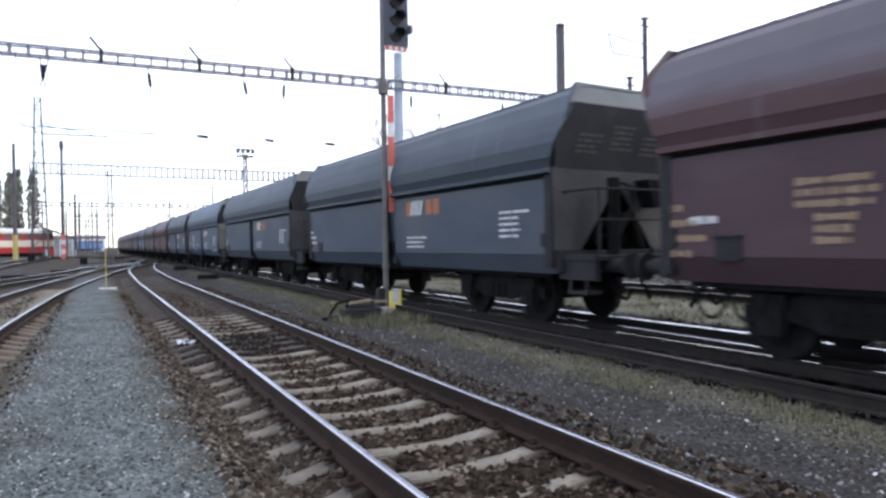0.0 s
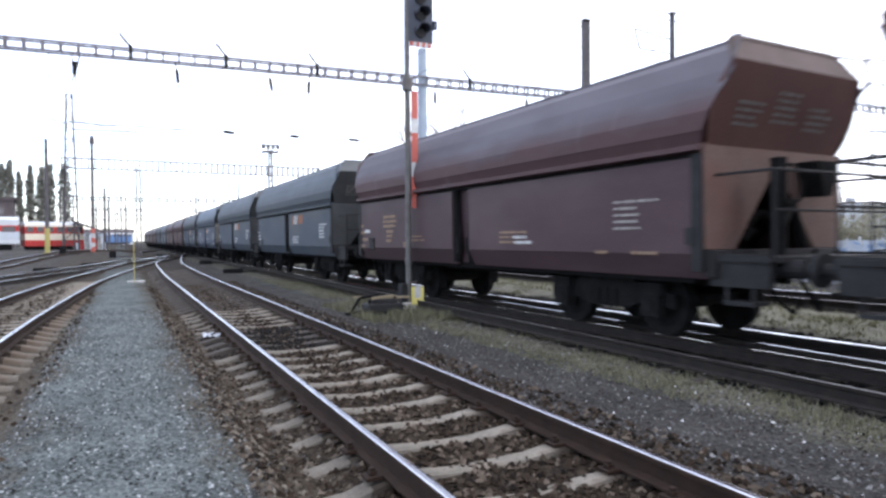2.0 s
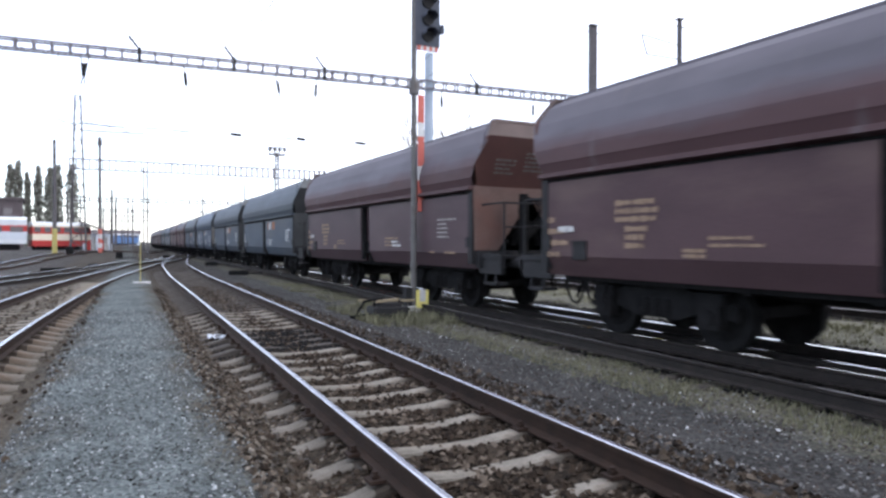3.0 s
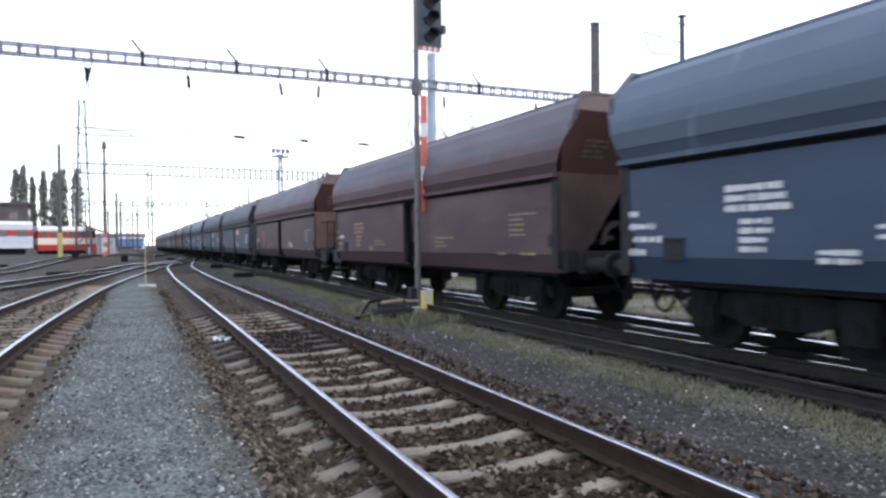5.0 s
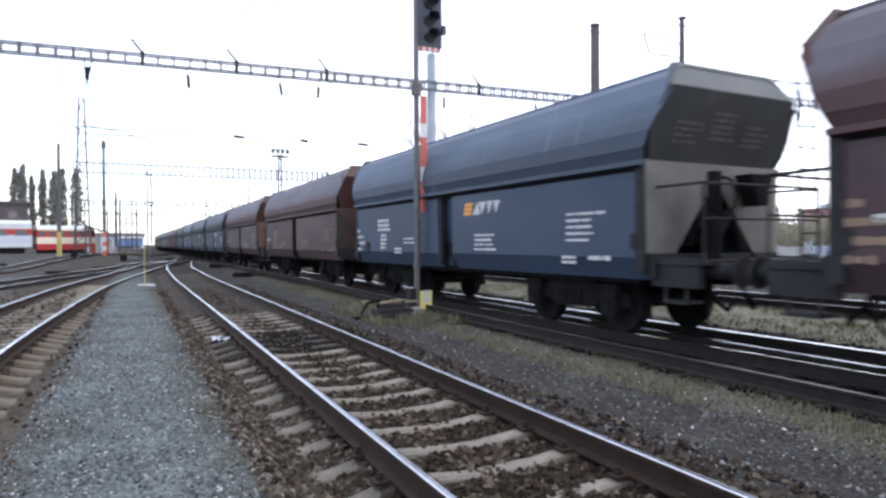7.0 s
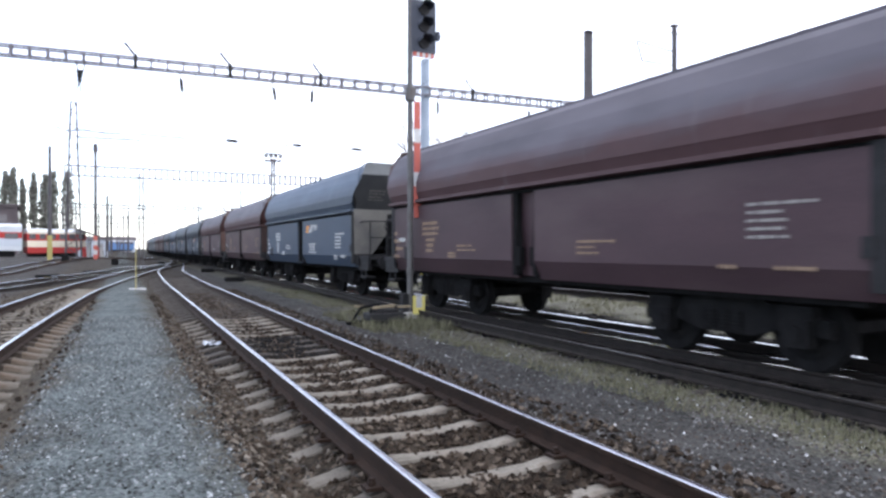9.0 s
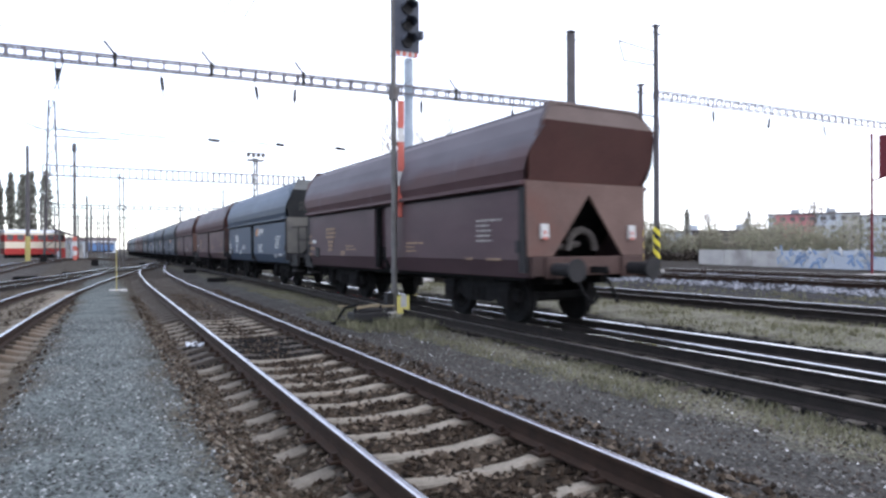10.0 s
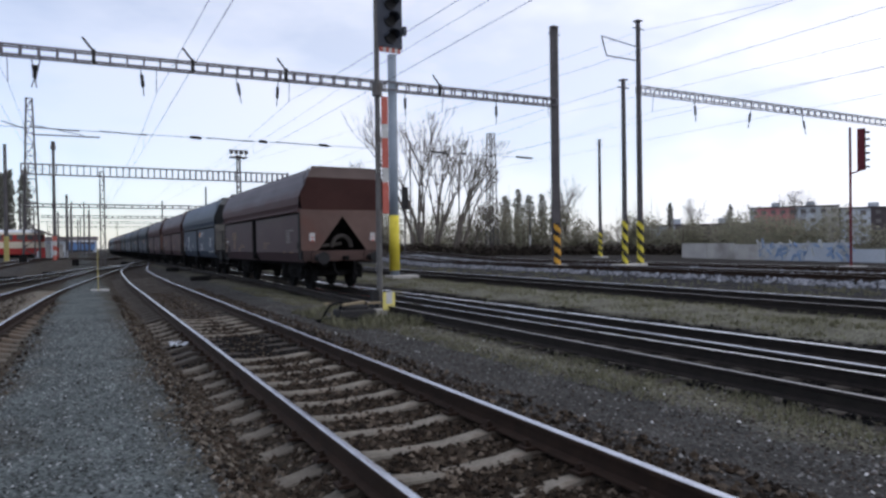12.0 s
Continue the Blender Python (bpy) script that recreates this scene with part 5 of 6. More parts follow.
def apartment(x0, y0, x1, y1, h, storeys, bays, stripes, label, base=0.0):
    """A block of flats with a grid of windows; stripes give each stretch of the front its paint."""
    b = tagged(empty("apartment_building"), label, "building")
    p, q = Vector((x0, y0, base)), Vector((x1, y1, base))
    d = (q - p).normalized()
    n = Vector((-d.y, d.x, 0))
    if n.dot(Vector((-x0, -y0, 0))) < 0:
        n = -n
    w = (q - p).length
    rot = Matrix.Rotation(math.atan2(d.y, d.x), 4, "Z")
    u = 0.0
    for frac, mat in stripes:
        bm = bmesh.new()
        c = p + d * (u + frac * w / 2) - n * 5
        box(bm, (c.x, c.y, base + h / 2), (frac * w, 10, h), rot)
        part("wall", bm, mat, b)
        u += frac * w
    bm = bmesh.new()
    c = p + d * w / 2 - n * 5
    box(bm, (c.x, c.y, base + h + 0.2), (w + 0.6, 10.6, 0.4), rot)
    part("roof", bm, ROOFDARK, b)
    for k in range(2):
        bm = bmesh.new()
        c2 = p + d * w * (0.3 + 0.4 * k) - n * 5
        box(bm, (c2.x, c2.y, base + h + 1.0), (2.2, 2.2, 1.4), rot)
        part("roof_housing", bm, PALEFACADE, b)
    bm = bmesh.new()
    box(bm, (0, 0, 0), (1.2, 0.12, 1.1))
    pane = mesh_of("pane", bm, WINDOW)
    bm = bmesh.new()
    box(bm, (0, 0, 0), (1.4, 0.10, 1.3))
    surround = {m: mesh_of("window", bm.copy(), m) for m in {mat for _, mat in stripes}}
    bm.free()
    for s in range(storeys):
        for k in range(bays):
            c = p + d * (w * (k + 0.5) / bays) + n * 0.04
            reach, pick = 0.0, stripes[-1][1]
            for frac, mat in stripes:
                reach += frac
                if (k + 0.5) / bays < reach:
                    pick = mat
                    break
            o = new("window", surround[pick])
            o.parent = b
            o.matrix_basis = Matrix.Translation((c.x, c.y, base + (s + 0.55) * h / storeys)) @ rot
            g = new("pane", pane)
            g.parent = o
            g.location = rot.to_3x3().inverted() @ (n * 0.05)


apartment(163.0, 116.0, 174.5, 98.0, 10.0, 4, 9, ((0.06, PALEFACADE), (0.46, BRICKRED), (0.30, PALEFACADE), (0.18, CONCRETE)), "red and pale-blue block of flats behind the bushes")
apartment(174.6, 97.6, 190.0, 76.0, 9.2, 4, 8, ((0.25, PALEFACADE), (0.75, ROOFDARK)), "dull grey block of flats behind the bushes")
apartment(108.0, 104.0, 124.0, 85.0, 4.6, 1, 7, ((0.3, PALEFACADE), (0.7, ROOFDARK)), "long low dark-roofed building behind the bushes")
apartment(-34.0, 119.0, -15.0, 121.0, 8.0, 2, 5, ((1.0, ROOFDARK),), "dark grey railway building behind parked coaches")


def wall_with_graffiti():
    """The concrete panel wall with spray-painted patches."""
    w = tagged(empty("concrete_wall"), "low grey concrete panel wall with blue and white spray paint", "wall")
    pts = [(45.0, 38.5), (45.2, 31.0), (44.2, 24.0), (42.5, 17.0), (40.0, 9.0), (37.0, 1.0)]
    dist = 0.0
    k = 0
    for a, b in zip(pts, pts[1:]):
        a, b = Vector((*a, 0)), Vector((*b, 0))
        d = (b - a).normalized()
        n = int((b - a).length / 2.4)
        for i in range(n):
            c = a.lerp(b, (i + 0.5) / n)
            z = ground_z(c.x, c.y) - 0.1
            h = (1.35 if k < 5 else 1.0 if k < 7 else 1.75) + 0.05 * math.sin(k * 2.1)
            bm = bmesh.new()
            box(bm, (c.x, c.y, z + h / 2), ((b - a).length / n - 0.05, 0.14, h), Matrix.Rotation(math.atan2(d.y, d.x), 4, "Z"))
            part("panel", bm, PALEFACADE if 3 <= k <= 6 else CONCRETE, w)
            k += 1
    rnd = random.Random(4)
    a, b = Vector((45.2, 31.0, 0)), Vector((44.2, 24.0, 0))
    d = (b - a).normalized()
    nrm = Vector((d.y, -d.x, 0))
    if nrm.x > 0:
        nrm = -nrm
    bm = bmesh.new()
    for i in range(70):
        u, z = rnd.uniform(-0.5, 7.2), rnd.uniform(0.25, 1.3)
        ang, ln, th = rnd.uniform(-1.4, 1.4), rnd.uniform(0.35, 0.8), rnd.uniform(0.07, 0.18)
        c = a + d * u + nrm * 0.11
        box(bm, (c.x, c.y, ground_z(c.x, c.y) + z), (ln, 0.05, th), Matrix.Rotation(math.atan2(d.y, d.x), 4, "Z") @ Matrix.Rotation(ang, 4, "Y"), mi=i % 2)
    part("spray_paint", bm, [GRAFFITI, WHITE], w, "tangle of blue and white sprayed strokes")


wall_with_graffiti()


def red_signal():
    x, y = 32.5, 17.7
    z = ground_z(x, y)
    s = tagged(empty("light_signal"), "distant signal with a tall red-backed head and hoods", "railway signal")
    bm = bmesh.new()
    bar(bm, (x, y, z), (x, y, 6.8), 0.06, 8)
    bar(bm, (x, y, 4.55), (x + 0.3, y - 0.45, 4.75), 0.04, 6)
    part("mast", bm, MAROON, s)
    bm = bmesh.new()
    r = Matrix.Rotation(-1.05, 4, "Z")
    box(bm, (x + 0.22, y - 0.40, 5.7), (0.34, 0.20, 2.0), r)
    part("signal_head", bm, MAROON, s, "dark red-backed signal head")
    for i in range(6):
        bm = bmesh.new()
        box(bm, (x + 0.33, y - 0.60, 4.85 + i * 0.33), (0.24, 0.36, 0.06), r)
        part("hood", bm, BLACK, s)
    bm = bmesh.new()
    box(bm, (x, y, z + 0.1), (1.3, 0.8, 0.2))
    part("foundation", bm, CONCRETE, s)


red_signal()


def low_brush():
    """A dark bank of dead brush and old brambles at the foot of the thicket."""
    rnd = random.Random(12)
    v, f = [], []
    for i in range(90):
        u = i / 89
        px, py = 24 + 27 * u + rnd.uniform(-0.6, 0.6), 54 - 13 * u + rnd.uniform(-1.0, 1.0)
        h = rnd.uniform(0.6, 1.2)
        leaf_cloud(v, f, (px, py, ground_z(px, py) + h * 0.35), (rnd.uniform(0.5, 1.1), 0.7, h * 0.6), 150, 0.13, rnd)
    tagged(new("dead_brush", from_lists("dead_brush", v, f, BRUSH)), "dark bank of dead brush before the thicket", "brush", kind="stuff")


low_brush()


def lattice_mast(x, y, h, w0, w1, label, name="lattice_mast", leg=0.09, brace=0.045):
    """A tapering four-legged lattice mast."""
    m = tagged(empty(name), label, "mast")
    z = ground_z(x, y)
    n = max(6, int(h / 1.1))
    for sx in (-1, 1):
        for sy in (-1, 1):
            bm = bmesh.new()
            beam4(bm, (x + sx * w0 / 2, y + sy * w0 / 2, z), (x + sx * w1 / 2, y + sy * w1 / 2, z + h), leg, leg)
            part("leg", bm, MAST, m)
    bm = bmesh.new()
    for i in range(n):
        u, v = i / n, (i + 1) / n
        a, b = (w0 + (w1 - w0) * u) / 2, (w0 + (w1 - w0) * v) / 2
        for sx, sy, tx, ty in ((-1, -1, 1, -1), (-1, 1, 1, 1), (-1, -1, -1, 1), (1, -1, 1, 1)):
            s = 1 if i % 2 else -1
            p = (x + (sx if s > 0 else tx) * a, y + (sy if s > 0 else ty) * a, z + h * u)
            q = (x + (tx if s > 0 else sx) * b, y + (ty if s > 0 else sy) * b, z + h * v)
            beam4(bm, p, q, brace, brace)
            beam4(bm, (x + sx * b, y + sy * b, z + h * v), (x + tx * b, y + ty * b, z + h * v), brace, brace)
    part("bracing", bm, MAST, m)
    return m


tall_mast = lattice_mast(-4.5, 74.9, 15.8, 1.4, 0.5, "tall tapering lattice mast with a long side arm")
bm = bmesh.new()
bar(bm, (-4.3, 74.9, 12.75), (1.6, 74.9, 12.85), 0.07, 6)
bar(bm, (-4.3, 74.9, 13.7), (0.2, 74.9, 12.95), 0.04, 6)
bar(bm, (-4.7, 74.9, 13.2), (-6.8, 74.9, 13.9), 0.05, 6)
part("arm", bm, MAST, tall_mast)
lattice_mast(38.0, 57.5, 12.8, 1.0, 0.6, "lattice catenary mast before bare trees")
lattice_mast(1.4, 62.0, 8.0, 0.36, 0.32, "slim lattice mast under the far gantry", leg=0.07)
tw = lattice_mast(16.9, 82.3, 12.2, 0.6, 0.35, "floodlight tower of steel lattice", "floodlight_tower", 0.08, 0.05)
bm = bmesh.new()
box(bm, (16.9, 82.3, 12.5), (2.0, 1.2, 0.12))
box(bm, (16.9, 82.3, 13.4), (2.2, 0.3, 0.10))
for k in (-0.9, -0.3, 0.3, 0.9):
    box(bm, (16.9 + k, 82.0, 13.1), (0.4, 0.3, 0.4))
    bar(bm, (16.9 + k, 82.3, 12.5), (16.9 + k, 82.3, 13.4), 0.04, 5)
part("lamp_platform", bm, MAST, tw)


def plain_pole(x, y, top, r, foot, label, banded=False):
    p = tagged(empty("pole"), label, "pole")
    z = ground_z(x, y)
    bm = bmesh.new()
    bar(bm, (x, y, z), (x, y, top), r, 10, r * 0.7)
    part("shaft", bm, MAST, p)
    if banded:
        for i in range(5):
            bm = bmesh.new()
            bar(bm, (x, y, z + 0.05 + i * 0.42), (x, y, z + 0.05 + (i + 1) * 0.42), r * 1.1, 10)
            part("band", bm, (RED, WHITE)[i % 2], p)
    elif foot:
        bm = bmesh.new()
        bar(bm, (x, y, z + 0.05), (x, y, z + 2.1), r * 1.15, 10)
        part("painted_foot", bm, foot, p)
    return p


banded_pole = plain_pole(-2.25, 66.0, 10.6, 0.16, None, "tall thin pole with a red and white banded foot", True)
bm = bmesh.new()
bar(bm, (-2.25, 66.0, 10.2), (-2.25, 66.0, 10.9), 0.22, 8, 0.15)
part("lamp_head", bm, MAST, banded_pole)
plain_pole(-5.5, 62.8, 10.0, 0.17, DULLYELLOW, "dark mast with a yellow foot by the parked coaches")
plain_pole(-2.3, 117.0, 10.0, 0.25, None, "distant dark steel mast")
plain_pole(-6.0, 105.0, 8.0, 0.12, None, "distant thin steel mast")
plain_pole(-3.6, 110.0, 7.4, 0.12, None, "distant thin steel mast")
plain_pole(-4.5, 150.0, 9.0, 0.2, None, "far dark steel mast")
plain_pole(-1.0, 140.0, 7.0, 0.15, None, "far dark steel mast")
plain_pole(1.0, 150.0, 9.5, 0.15, None, "far dark steel mast")
plain_pole(14.2, 90.0, 9.4, 0.14, None, "thin mast behind the train")
plain_pole(11.0, 112.0, 9.0, 0.14, None, "thin mast behind the train")
plain_pole(31.0, 62.8, 12.6, 0.10, None, "thin pale pole before bare trees")
plain_pole(47.9, 64.0, 5.6, 0.09, WHITE, "thin pole with a white foot before bushes")
lattice_beam("gantry_beam", (-4.4, 62.6, 8.05), (17.5, 62.6, 8.05), 0.85, "deep lattice beam over the far tracks", 44, 0.085)
lattice_beam("gantry_beam", (-8.0, 118.0, 8.3), (22.0, 118.0, 8.3), 0.5, "distant lattice beam over the tracks", 24, 0.17)
lattice_beam("gantry_beam", (-8.0, 165.0, 8.6), (22.0, 165.0, 8.6), 0.5, "distant lattice beam over the tracks", 24, 0.17)
plain_pole(17.5, 62.6, 8.6, 0.18, None, "dark mast at the end of the far gantry")

# dwarf signal and red wagon seen past the blue-grey mast
s = tagged(empty("light_signal"), "small black signal on a post behind the rails", "railway signal")
bm = bmesh.new()
bar(bm, (19.95, 41.4, ground_z(19.95, 41.4)), (19.95, 41.4, 3.9), 0.06, 8)
part("mast", bm, MAST, s)
bm = bmesh.new()
box(bm, (19.95, 41.3, 4.7), (0.42, 0.25, 1.6))
part("signal_head", bm, BLACK, s)


def coach(x0, y0, x1, y1, base, h, bands, label, windows=8, end_mat=None):
    """A parked railcar: banded body with rounded roof, window strip and dark running gear."""
    c = tagged(empty("railcar"), label, "railcar")
    p, q = Vector((x0, y0, 0)), Vector((x1, y1, 0))
    d, w = (q - p).normalized(), (q - p).length
    rot = Matrix.Rotation(math.atan2(d.y, d.x), 4, "Z")
    mid = (p + q) / 2
    for z0, z1, mat in bands:
        bm = bmesh.new()
        box(bm, (mid.x, mid.y, base + (z0 + z1) / 2), (w, 2.8, z1 - z0), rot)
        part("body_band", bm, mat, c)
    bm = bmesh.new()
    prof = [(1.4 * math.cos(a), h - 0.35 + 0.4 * math.sin(a)) for a in [math.pi * i / 10 for i in range(11)]]
    secs = []
    for u in (-w / 2, w / 2):
        secs.append([tuple(Vector((mid.x, mid.y, base)) + rot @ Vector((u, a, b))) for a, b in prof])
    loft(bm, secs)
    part("roof", bm, COACHGREY, c)
    bm = bmesh.new()
    box(bm, (mid.x, mid.y, base + 0.45), (w * 0.9, 2.2, 0.7), rot)
    part("running_gear", bm, NEAR_BLACK, c)
    nrm = Vector((d.y, -d.x, 0))
    bm = bmesh.new()
    box(bm, (0, 0, 0), (w / windows * 0.62, 0.06, 0.62))
    me = mesh_of("window", bm, WINDOW)
    for k in range(windows):
        o = new("window", me)
        o.parent = c
        pos = p + d * (w * (k + 0.5) / windows) + nrm * 1.4
        o.matrix_basis = Matrix.Translation((pos.x, pos.y, base + 2.45)) @ rot


coach(-24.5, 86.0, -10.6, 88.6, 0.42, 3.85, ((0.8, 1.3, COACHGREY), (1.304, 2.2, PALEFACADE), (2.204, 2.9, COACHRED), (2.904, 3.5, COACHGREY)), "white and red parked railcar with a grey roof", 7)
coach(-10.2, 88.6, -4.4, 90.2, 0.42, 3.3, ((0.5, 1.2, COACHRED), (1.204, 1.95, CREAM), (1.954, 2.75, COACHRED), (2.754, 2.96, CREAM)), "red and cream parked railcar", 6)
coach(-3.9, 199.0, 2.2, 201.0, 0.6, 3.0, ((0.5, 2.7, LOCOBLUE),), "distant bright blue coach", 5)
coach(22.0, 67.0, 28.3, 66.0, 0.3, 4.3, ((0.6, 4.0, COACHRED),), "dark red parked wagon with white marks", 3)

# shed with sloping roof behind the coaches
sh = tagged(empty("shed"), "low open shed with a dark sloping roof", "shed")
bm = bmesh.new()
loft(bm, [[(-5.0, y, 3.9), (-1.6, y, 2.6), (-1.6, y, 2.4), (-5.0, y, 3.7)] for y in (84.5, 92.0)])
part("roof", bm, ROOFDARK, sh)
for x, h in ((-4.8, 3.75), (-1.8, 2.5)):
    for y in (85.0, 91.5):
        bm = bmesh.new()
        zg = ground_z(x, y)
        bar(bm, (x, y, zg), (x, y, h), 0.08, 6)
        part("post", bm, MAST, sh)
bm = bmesh.new()
for i in range(7):
    x = -4.6 + i * 0.45
    box(bm, (x, 88.0, ground_z(x, 88) + 0.4 + 0.2 * (i % 3)), (0.38, 0.8, 0.8 + 0.4 * (i % 3)), mi=i % 3)
part("stacked_goods", bm, [PALEFACADE, COACHRED, CONCRETE], sh)

# overhead lines
for x, zc, zm in ((2.45, 5.95, 7.2), (7.35, 5.95, 7.3), (14.2, 6.1, 7.4), (19.9, 6.3, 7.6), (24.2, 6.4, 7.7), (-2.2, 5.95, 7.2)):
    yb = 27.4 - (x + 14) * 2.4 / 34.3 if x < 20.3 else 22.4
    line = tagged(empty("overhead_line"), "thin contact wire hung by droppers from a sagging carrier wire", "overhead line", "overhead wires")
    wire([(x, -40, zc), (x, yb, zc), (x * 0.96, 62.6, zc), (x * 0.9, 118, zc + 0.2), (x * 0.8, 165, zc + 0.4)], 0.007, parent=line)
    wire([(x, -28, zm), (x, yb, zm), (x * 0.96, 62.6, zm), (x * 0.9, 118, zm + 0.2)], 0.007, "", 0.6, parent=line)
    bm = bmesh.new()
    bar(bm, (x, yb, zm), (x, yb - (0.16 if x < 20.3 else 0.08), 8.2 if x < 20.3 else 8.6), 0.014, 6)
    part("hanger_rod", bm, CABLE, line)
    for k in range(1, 6):
        u = k / 6
        bm = bmesh.new()
        bar(bm, (x * (1 - 0.04 * u), yb + (62.6 - yb) * u, zc), (x * (1 - 0.04 * u), yb + (62.6 - yb) * u, zm - 2.4 * u * (1 - u)), 0.004, 5)
        part("dropper", bm, CABLE, line)
wire([(9.7, -30, 8.3), (9.7, 25.7, 8.2), (9.0, 62.6, 8.0)], 0.007, "thin feeder wire above the train", 0.3)
wire([(23.4, 22.5, 11.5), (33.0, -12.0, 11.2)], 0.007, "thin feeder wire at the mast's top", 0.4)
wire([(23.4, 22.5, 11.5), (11.85, 62.0, 9.0)], 0.007, "thin feeder wire at the mast's top", 0.4)
span = tagged(empty("cross_span"), "thin cross-span wire with dark rod insulators over the tracks", "wire")
wire([(-14.0, 32.8, 6.64), (24.3, 32.0, 6.64)], 0.013, parent=span)
for x0, x1, thick in ((-1.9, -0.1, 0.022), (0.66, 2.6, 0.022), (4.45, 4.95, 0.06), (5.2, 7.4, 0.020), (7.65, 8.05, 0.06), (8.5, 11.4, 0.020), (10.7, 11.2, 0.06), (17.2, 18.3, 0.05), (19.2, 19.5, 0.06), (23.0, 24.2, 0.05)):
    bm = bmesh.new()
    yy = 32.8 - (x0 + 14) * 0.021
    bar(bm, (x0, yy, 6.66), (x1, yy, 6.62), thick * 1.2, 6)
    if thick > 0.03:
        for k in range(4):
            u = x0 + (x1 - x0) * (0.2 + 0.18 * k)
            bar(bm, (u, yy, 6.64), (u + 0.05, yy, 6.64), thick * 1.3, 8)
    part("insulator" if thick > 0.03 else "rod", bm, BLACK, span)
bm = bmesh.new()
for a, b in (((23.4, 22.5, 10.75), (20.6, 22.0, 10.75)), ((20.6, 22.0, 10.75), (20.9, 22.0, 9.9)), ((20.9, 22.0, 9.9), (23.4, 22.5, 10.1))):
    bar(bm, a, b, 0.03, 6)
tagged(new("cantilever", mesh_of("cantilever", bm, MAST)), "thin tube bracket on the mast", "bracket")

# small things on the ground
p = tagged(empty("marker_post"), "thin yellow marker post standing in gravel", "post")
bm = bmesh.new()
bar(bm, (0.42, 26.6, -0.3), (0.42, 26.6, 1.45), 0.017, 8)
part("rod", bm, DULLYELLOW, p)
bm = bmesh.new()
box(bm, (0.48, 26.9, -0.10), (0.60, 0.16, 0.09))
tagged(new("fouling_marker", mesh_of("fouling_marker", bm, WHITE, bevel=0.015)), "white painted marker block lying between converging tracks", "track marker")
rnd = random.Random(8)
bm = bmesh.new()
n = 7
g = [[bm.verts.new((1.26 + 0.045 * i, 11.75 + 0.05 * j, ground_z(1.4, 11.9) + 0.05 + rnd.uniform(0, 0.06))) for i in range(n)] for j in range(n)]
for j in range(n - 1):
    for i in range(n - 1):
        bm.faces.new((g[j][i], g[j][i + 1], g[j + 1][i + 1], g[j + 1][i]))
r = bmesh.ops.extrude_face_region(bm, geom=list(bm.faces))
bmesh.ops.translate(bm, vec=(0, 0, -0.01), verts=[v for v in r["geom"] if isinstance(v, bmesh.types.BMVert)])
tagged(new("litter", mesh_of("litter", bm, PALEFACADE)), "crumpled pale blue paper lying beside the rail", "litter")

# clutter between the far tracks
for i, (x, y, wx, h) in enumerate(((-3.6, 40.0, 1.1, 0.22), (-1.9, 46.0, 0.7, 0.2), (-7.8, 50.0, 0.9, 0.25), (-0.6, 57.0, 0.5, 0.5), (5.2, 47.0, 0.8, 0.25), (4.9, 33.0, 0.9, 0.22), (-4.2, 60.0, 0.5, 0.7), (3.4, 70.0, 0.6, 0.3))):
    zg = ground_z(x, y)
    b = tagged(empty("point_machine"), "low dark point-machine box beside the rails", "trackside box", "point machines")
    bm = bmesh.new()
    box(bm, (x, y, zg + h / 2), (wx, 0.45, h))
    part("housing", bm, NEAR_BLACK, b, bevel=0.02)
    bm = bmesh.new()
    bar(bm, (x, y, zg + 0.08), (x + 1.2, y + 0.1, zg + 0.08), 0.03, 6)
    part("rod", bm, NEAR_BLACK, b)
rnd2 = random.Random(21)
for i in range(14):
    x, y = rnd2.uniform(-14, 10), rnd2.uniform(125, 290)
    if -1 < x - 7 < 9 and y < 200:
        x = -9.0
    plain_pole(x, y, rnd2.uniform(7, 11), 0.16, None, "far thin steel mast beyond the yard throat")
for y in (205.0, 250.0):
    lattice_beam("gantry_beam", (-10.0, y, 8.8), (20.0, y, 8.8), 0.5, "distant lattice beam over the tracks", 20, 0.12)
hz = tagged(empty("distant_hall"), "long low grey hall far behind the yard", "building")
bm = bmesh.new()
box(bm, (-20.0, 330.0, 2.6), (50.0, 12.0, 5.2))
part("wall", bm, PALEFACADE, hz)
bm = bmesh.new()
loft(bm, [[(x, 323.0, 5.2), (x, 330.0, 7.0), (x, 337.0, 5.2)] for x in (-45.5, 5.5)])
part("roof", bm, ROOFDARK, hz)


# ---- loose stones and grass, each kind one mesh ----
OCTA = ((1, 0, 0), (-1, 0, 0), (0, 1, 0), (0, -1, 0), (0, 0, 1), (0, 0, -1))
OCTA_F = ((0, 2, 4), (2, 1, 4), (1, 3, 4), (3, 0, 4), (2, 0, 5), (1, 2, 5), (3, 1, 5), (0, 3, 5))


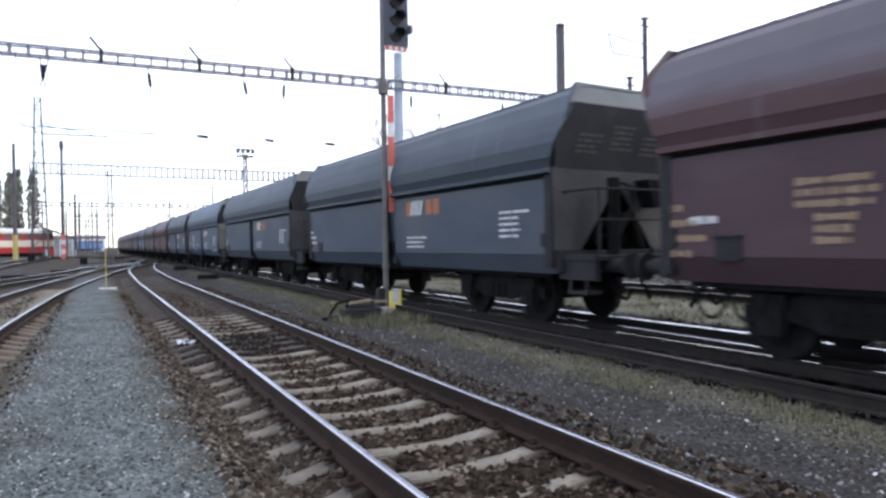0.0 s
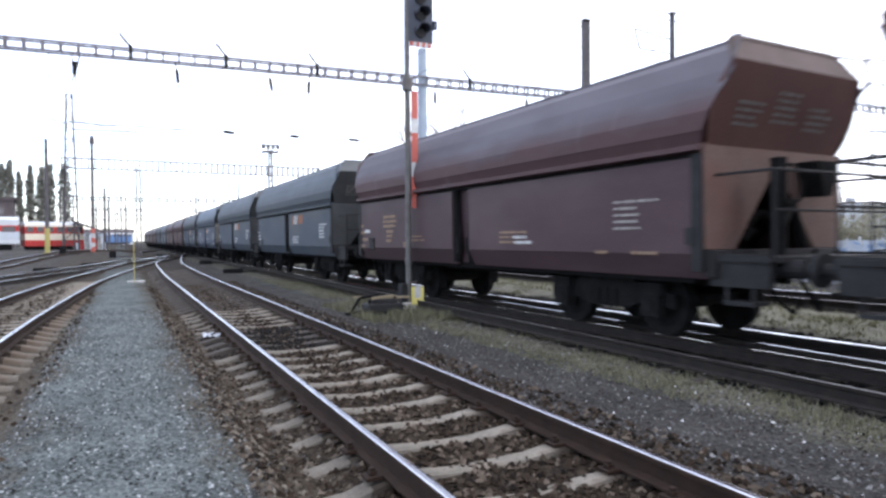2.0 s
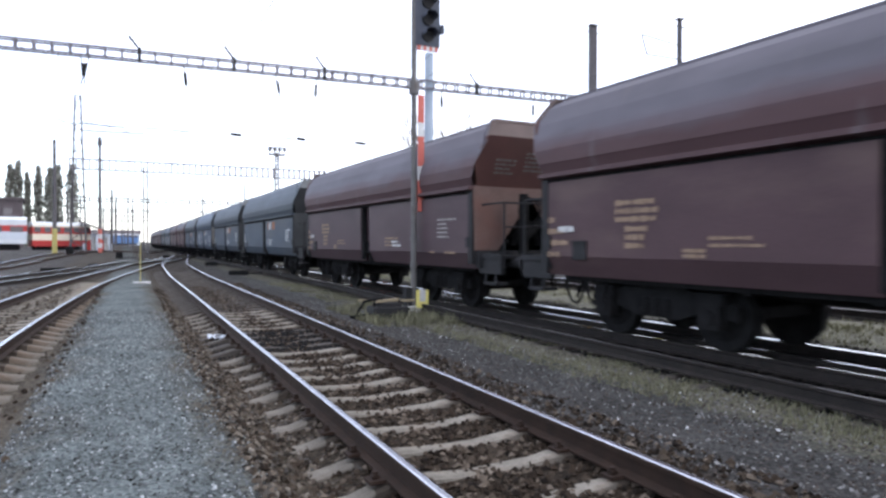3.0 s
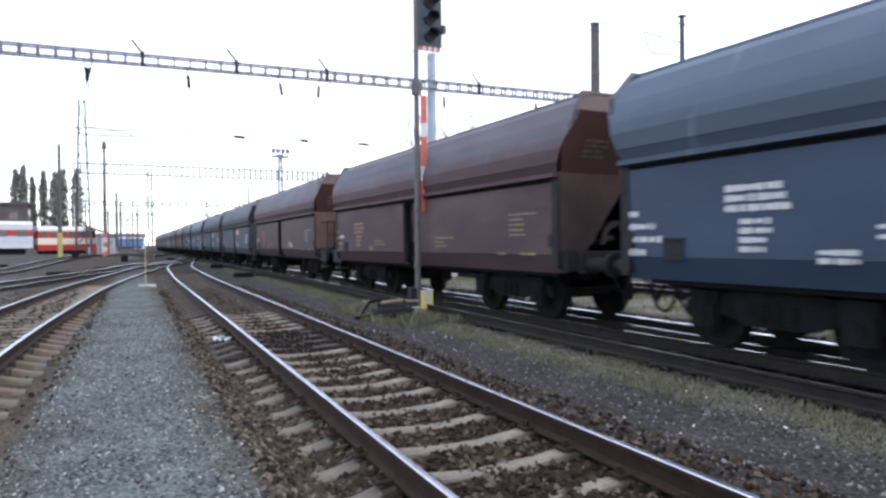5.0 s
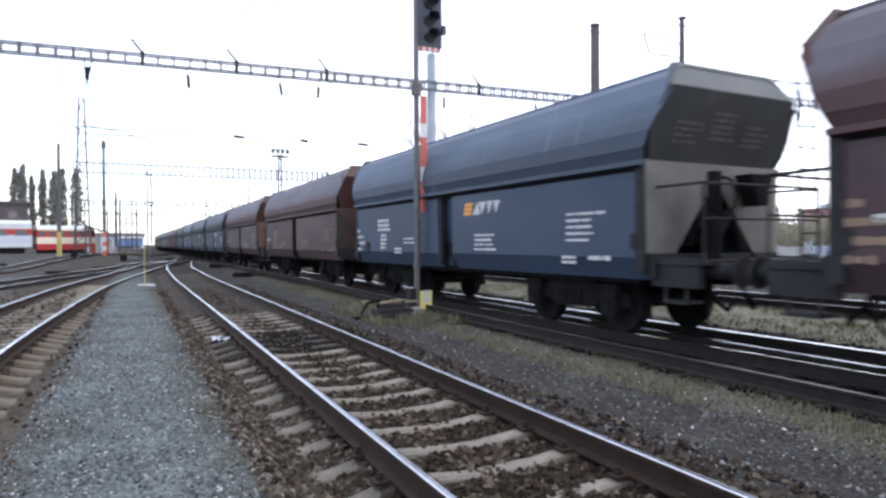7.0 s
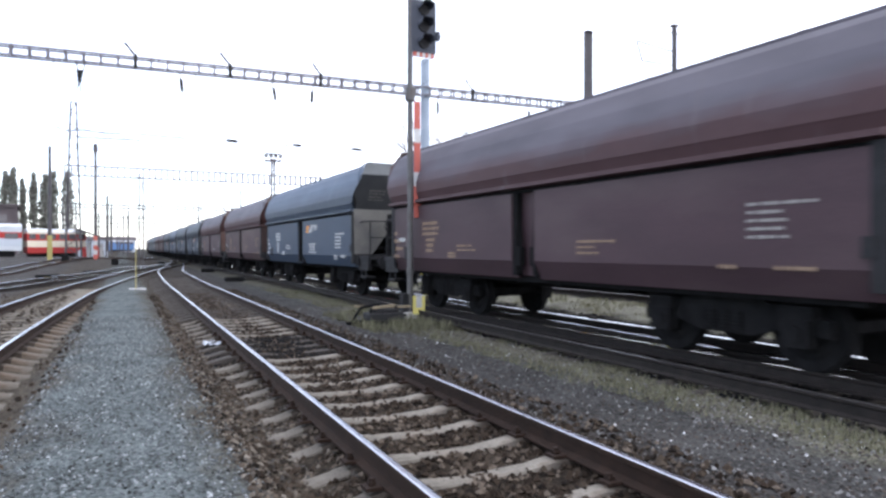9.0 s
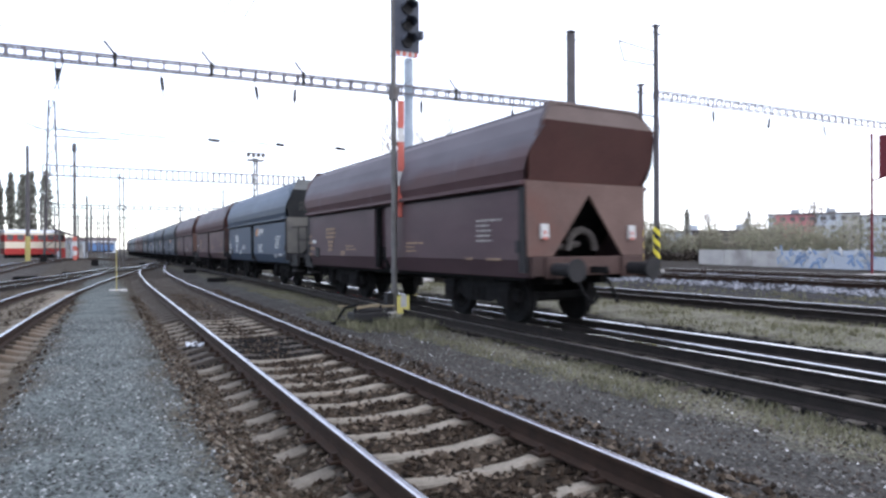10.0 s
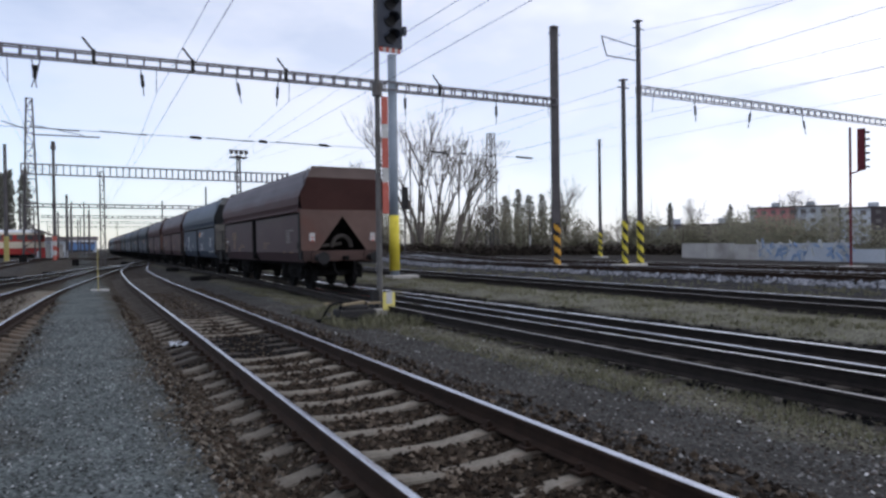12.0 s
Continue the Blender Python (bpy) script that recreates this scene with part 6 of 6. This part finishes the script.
def stones(name, n, spot, lo, hi, mat, label, seed, sink=0.3):
    rs = np.random.RandomState(seed)
    verts, faces = [], []
    base = np.array(OCTA, float)
    for i in range(n):
        x, y = spot(rs)
        s = rs.uniform(lo, hi)
        sh = base * (s * rs.uniform(0.6, 1.25, (6, 1))) * rs.uniform(0.7, 1.2, 3) * (1, 1, 0.75)
        a = rs.uniform(0, 6.28)
        c, q = math.cos(a), math.sin(a)
        t = rs.uniform(-0.6, 0.6)
        pts = np.stack([c * sh[:, 0] - q * sh[:, 1], q * sh[:, 0] + c * sh[:, 1], sh[:, 2] + t * sh[:, 0]], 1)
        pts += (x, y, ground_z(x, y) + s * sink)
        k = len(verts)
        verts += pts.tolist()
        faces += [(a0 + k, b0 + k, c0 + k) for a0, b0, c0 in OCTA_F]
    tagged(new(name, from_lists(name, verts, faces, mat)), label, "stones", kind="stuff")


def near(y0, y1, x0, x1, p=2.0):
    return lambda rs: (rs.uniform(x0, x1), y0 + (y1 - y0) * rs.uniform(0, 1) ** p)


def track_spot(rs):
    while True:
        x, y = rs.uniform(0.75, 3.85), 1.6 + 24 * rs.uniform(0, 1) ** 1.8
        if rs.uniform() < min(1, 1.3 - abs(x - 2.375) * 0.55):
            return x, y


stones("ballast", 15000, track_spot, 0.018, 0.045, BALLAST, "brown crushed-stone ballast round the sleepers", 1)
stones("left_ballast", 2600, near(-2, 28, -3.8, -0.72, 1.2), 0.02, 0.05, BALLAST, "brown crushed-stone ballast of the side track", 2)
stones("path_gravel", 12000, near(2.2, 16, -0.95, 0.9, 2.2), 0.006, 0.019, PATHGRIT, "grey gravel of the walking path", 3, 0.2)
stones("cinders", 13000, near(1.8, 18, 3.5, 6.5, 1.9), 0.007, 0.021, CINDER, "dark cinders between the tracks", 4, 0.2)
stones("shoulder_ballast", 5200, near(2.0, 15, 0.72, 1.55, 1.8), 0.014, 0.038, SHOULDER, "mixed brown and tan stones along the path's edge", 17)
stones("oil_soaked_ballast", 2600, near(9.7, 12.1, 1.2, 3.5, 1.0), 0.02, 0.045, NEAR_BLACK, "oil-soaked black ballast across the track", 16)
stones("white_pebbles", 80, near(2.2, 12, 3.7, 6.5, 1.5), 0.010, 0.020, STONE_PALE, "scattered white pebbles on dark cinders", 5)
stones("oily_ballast", 5000, near(2.0, 20, 6.1, 10.0, 1.6), 0.02, 0.05, NEAR_BLACK, "black oily ballast under the train's track", 6)
stones("pale_ballast", 5000, near(6, 45, 17.6, 22.6, 1.3), 0.05, 0.10, PALE_BALLAST, "pale fresh ballast along the distant track", 7)


def grass(name, n, spot, lo, hi, label, seed, mat=GRASS):
    rs = np.random.RandomState(seed)
    verts, faces = [], []
    for i in range(n):
        x, y = spot(rs)
        if noise.noise((x * 1.3, y * 0.8, 7.0)) + rs.uniform(-0.3, 0.3) < 0.02:
            continue
        z = ground_z(x, y) - 0.01
        for b in range(4):
            h, a = rs.uniform(lo, hi), rs.uniform(0, 6.28)
            ox, oy = rs.uniform(-0.04, 0.04, 2)
            lx, ly = math.cos(a), math.sin(a)
            k = len(verts)
            w = 0.006 + h * 0.03
            verts += [(x + ox - ly * w, y + oy + lx * w, z), (x + ox + ly * w, y + oy - lx * w, z), (x + ox + lx * h * 0.5, y + oy + ly * h * 0.5, z + h)]
            faces.append((k, k + 1, k + 2))
    tagged(new(name, from_lists(name, verts, faces, mat)), label, "grass", kind="stuff")


grass("verge_grass", 8000, near(2.0, 26, 4.9, 6.5, 1.4), 0.02, 0.085, "short dull green grass beside the train's track", 1, VERGE)
grass("signal_grass", 1500, near(11.6, 15.3, 4.3, 6.7, 1.0), 0.05, 0.24, "grass and weeds round the signal's foot", 2, VERGE)
grass("strip_grass", 9000, near(4.0, 45, 10.0, 12.4, 1.3), 0.04, 0.12, "short dry grass strip between tracks", 3)
grass("far_grass", 4000, near(5.0, 50, 14.9, 17.4, 1.2), 0.04, 0.14, "short dry grass strip beyond the tracks", 4)


motions()
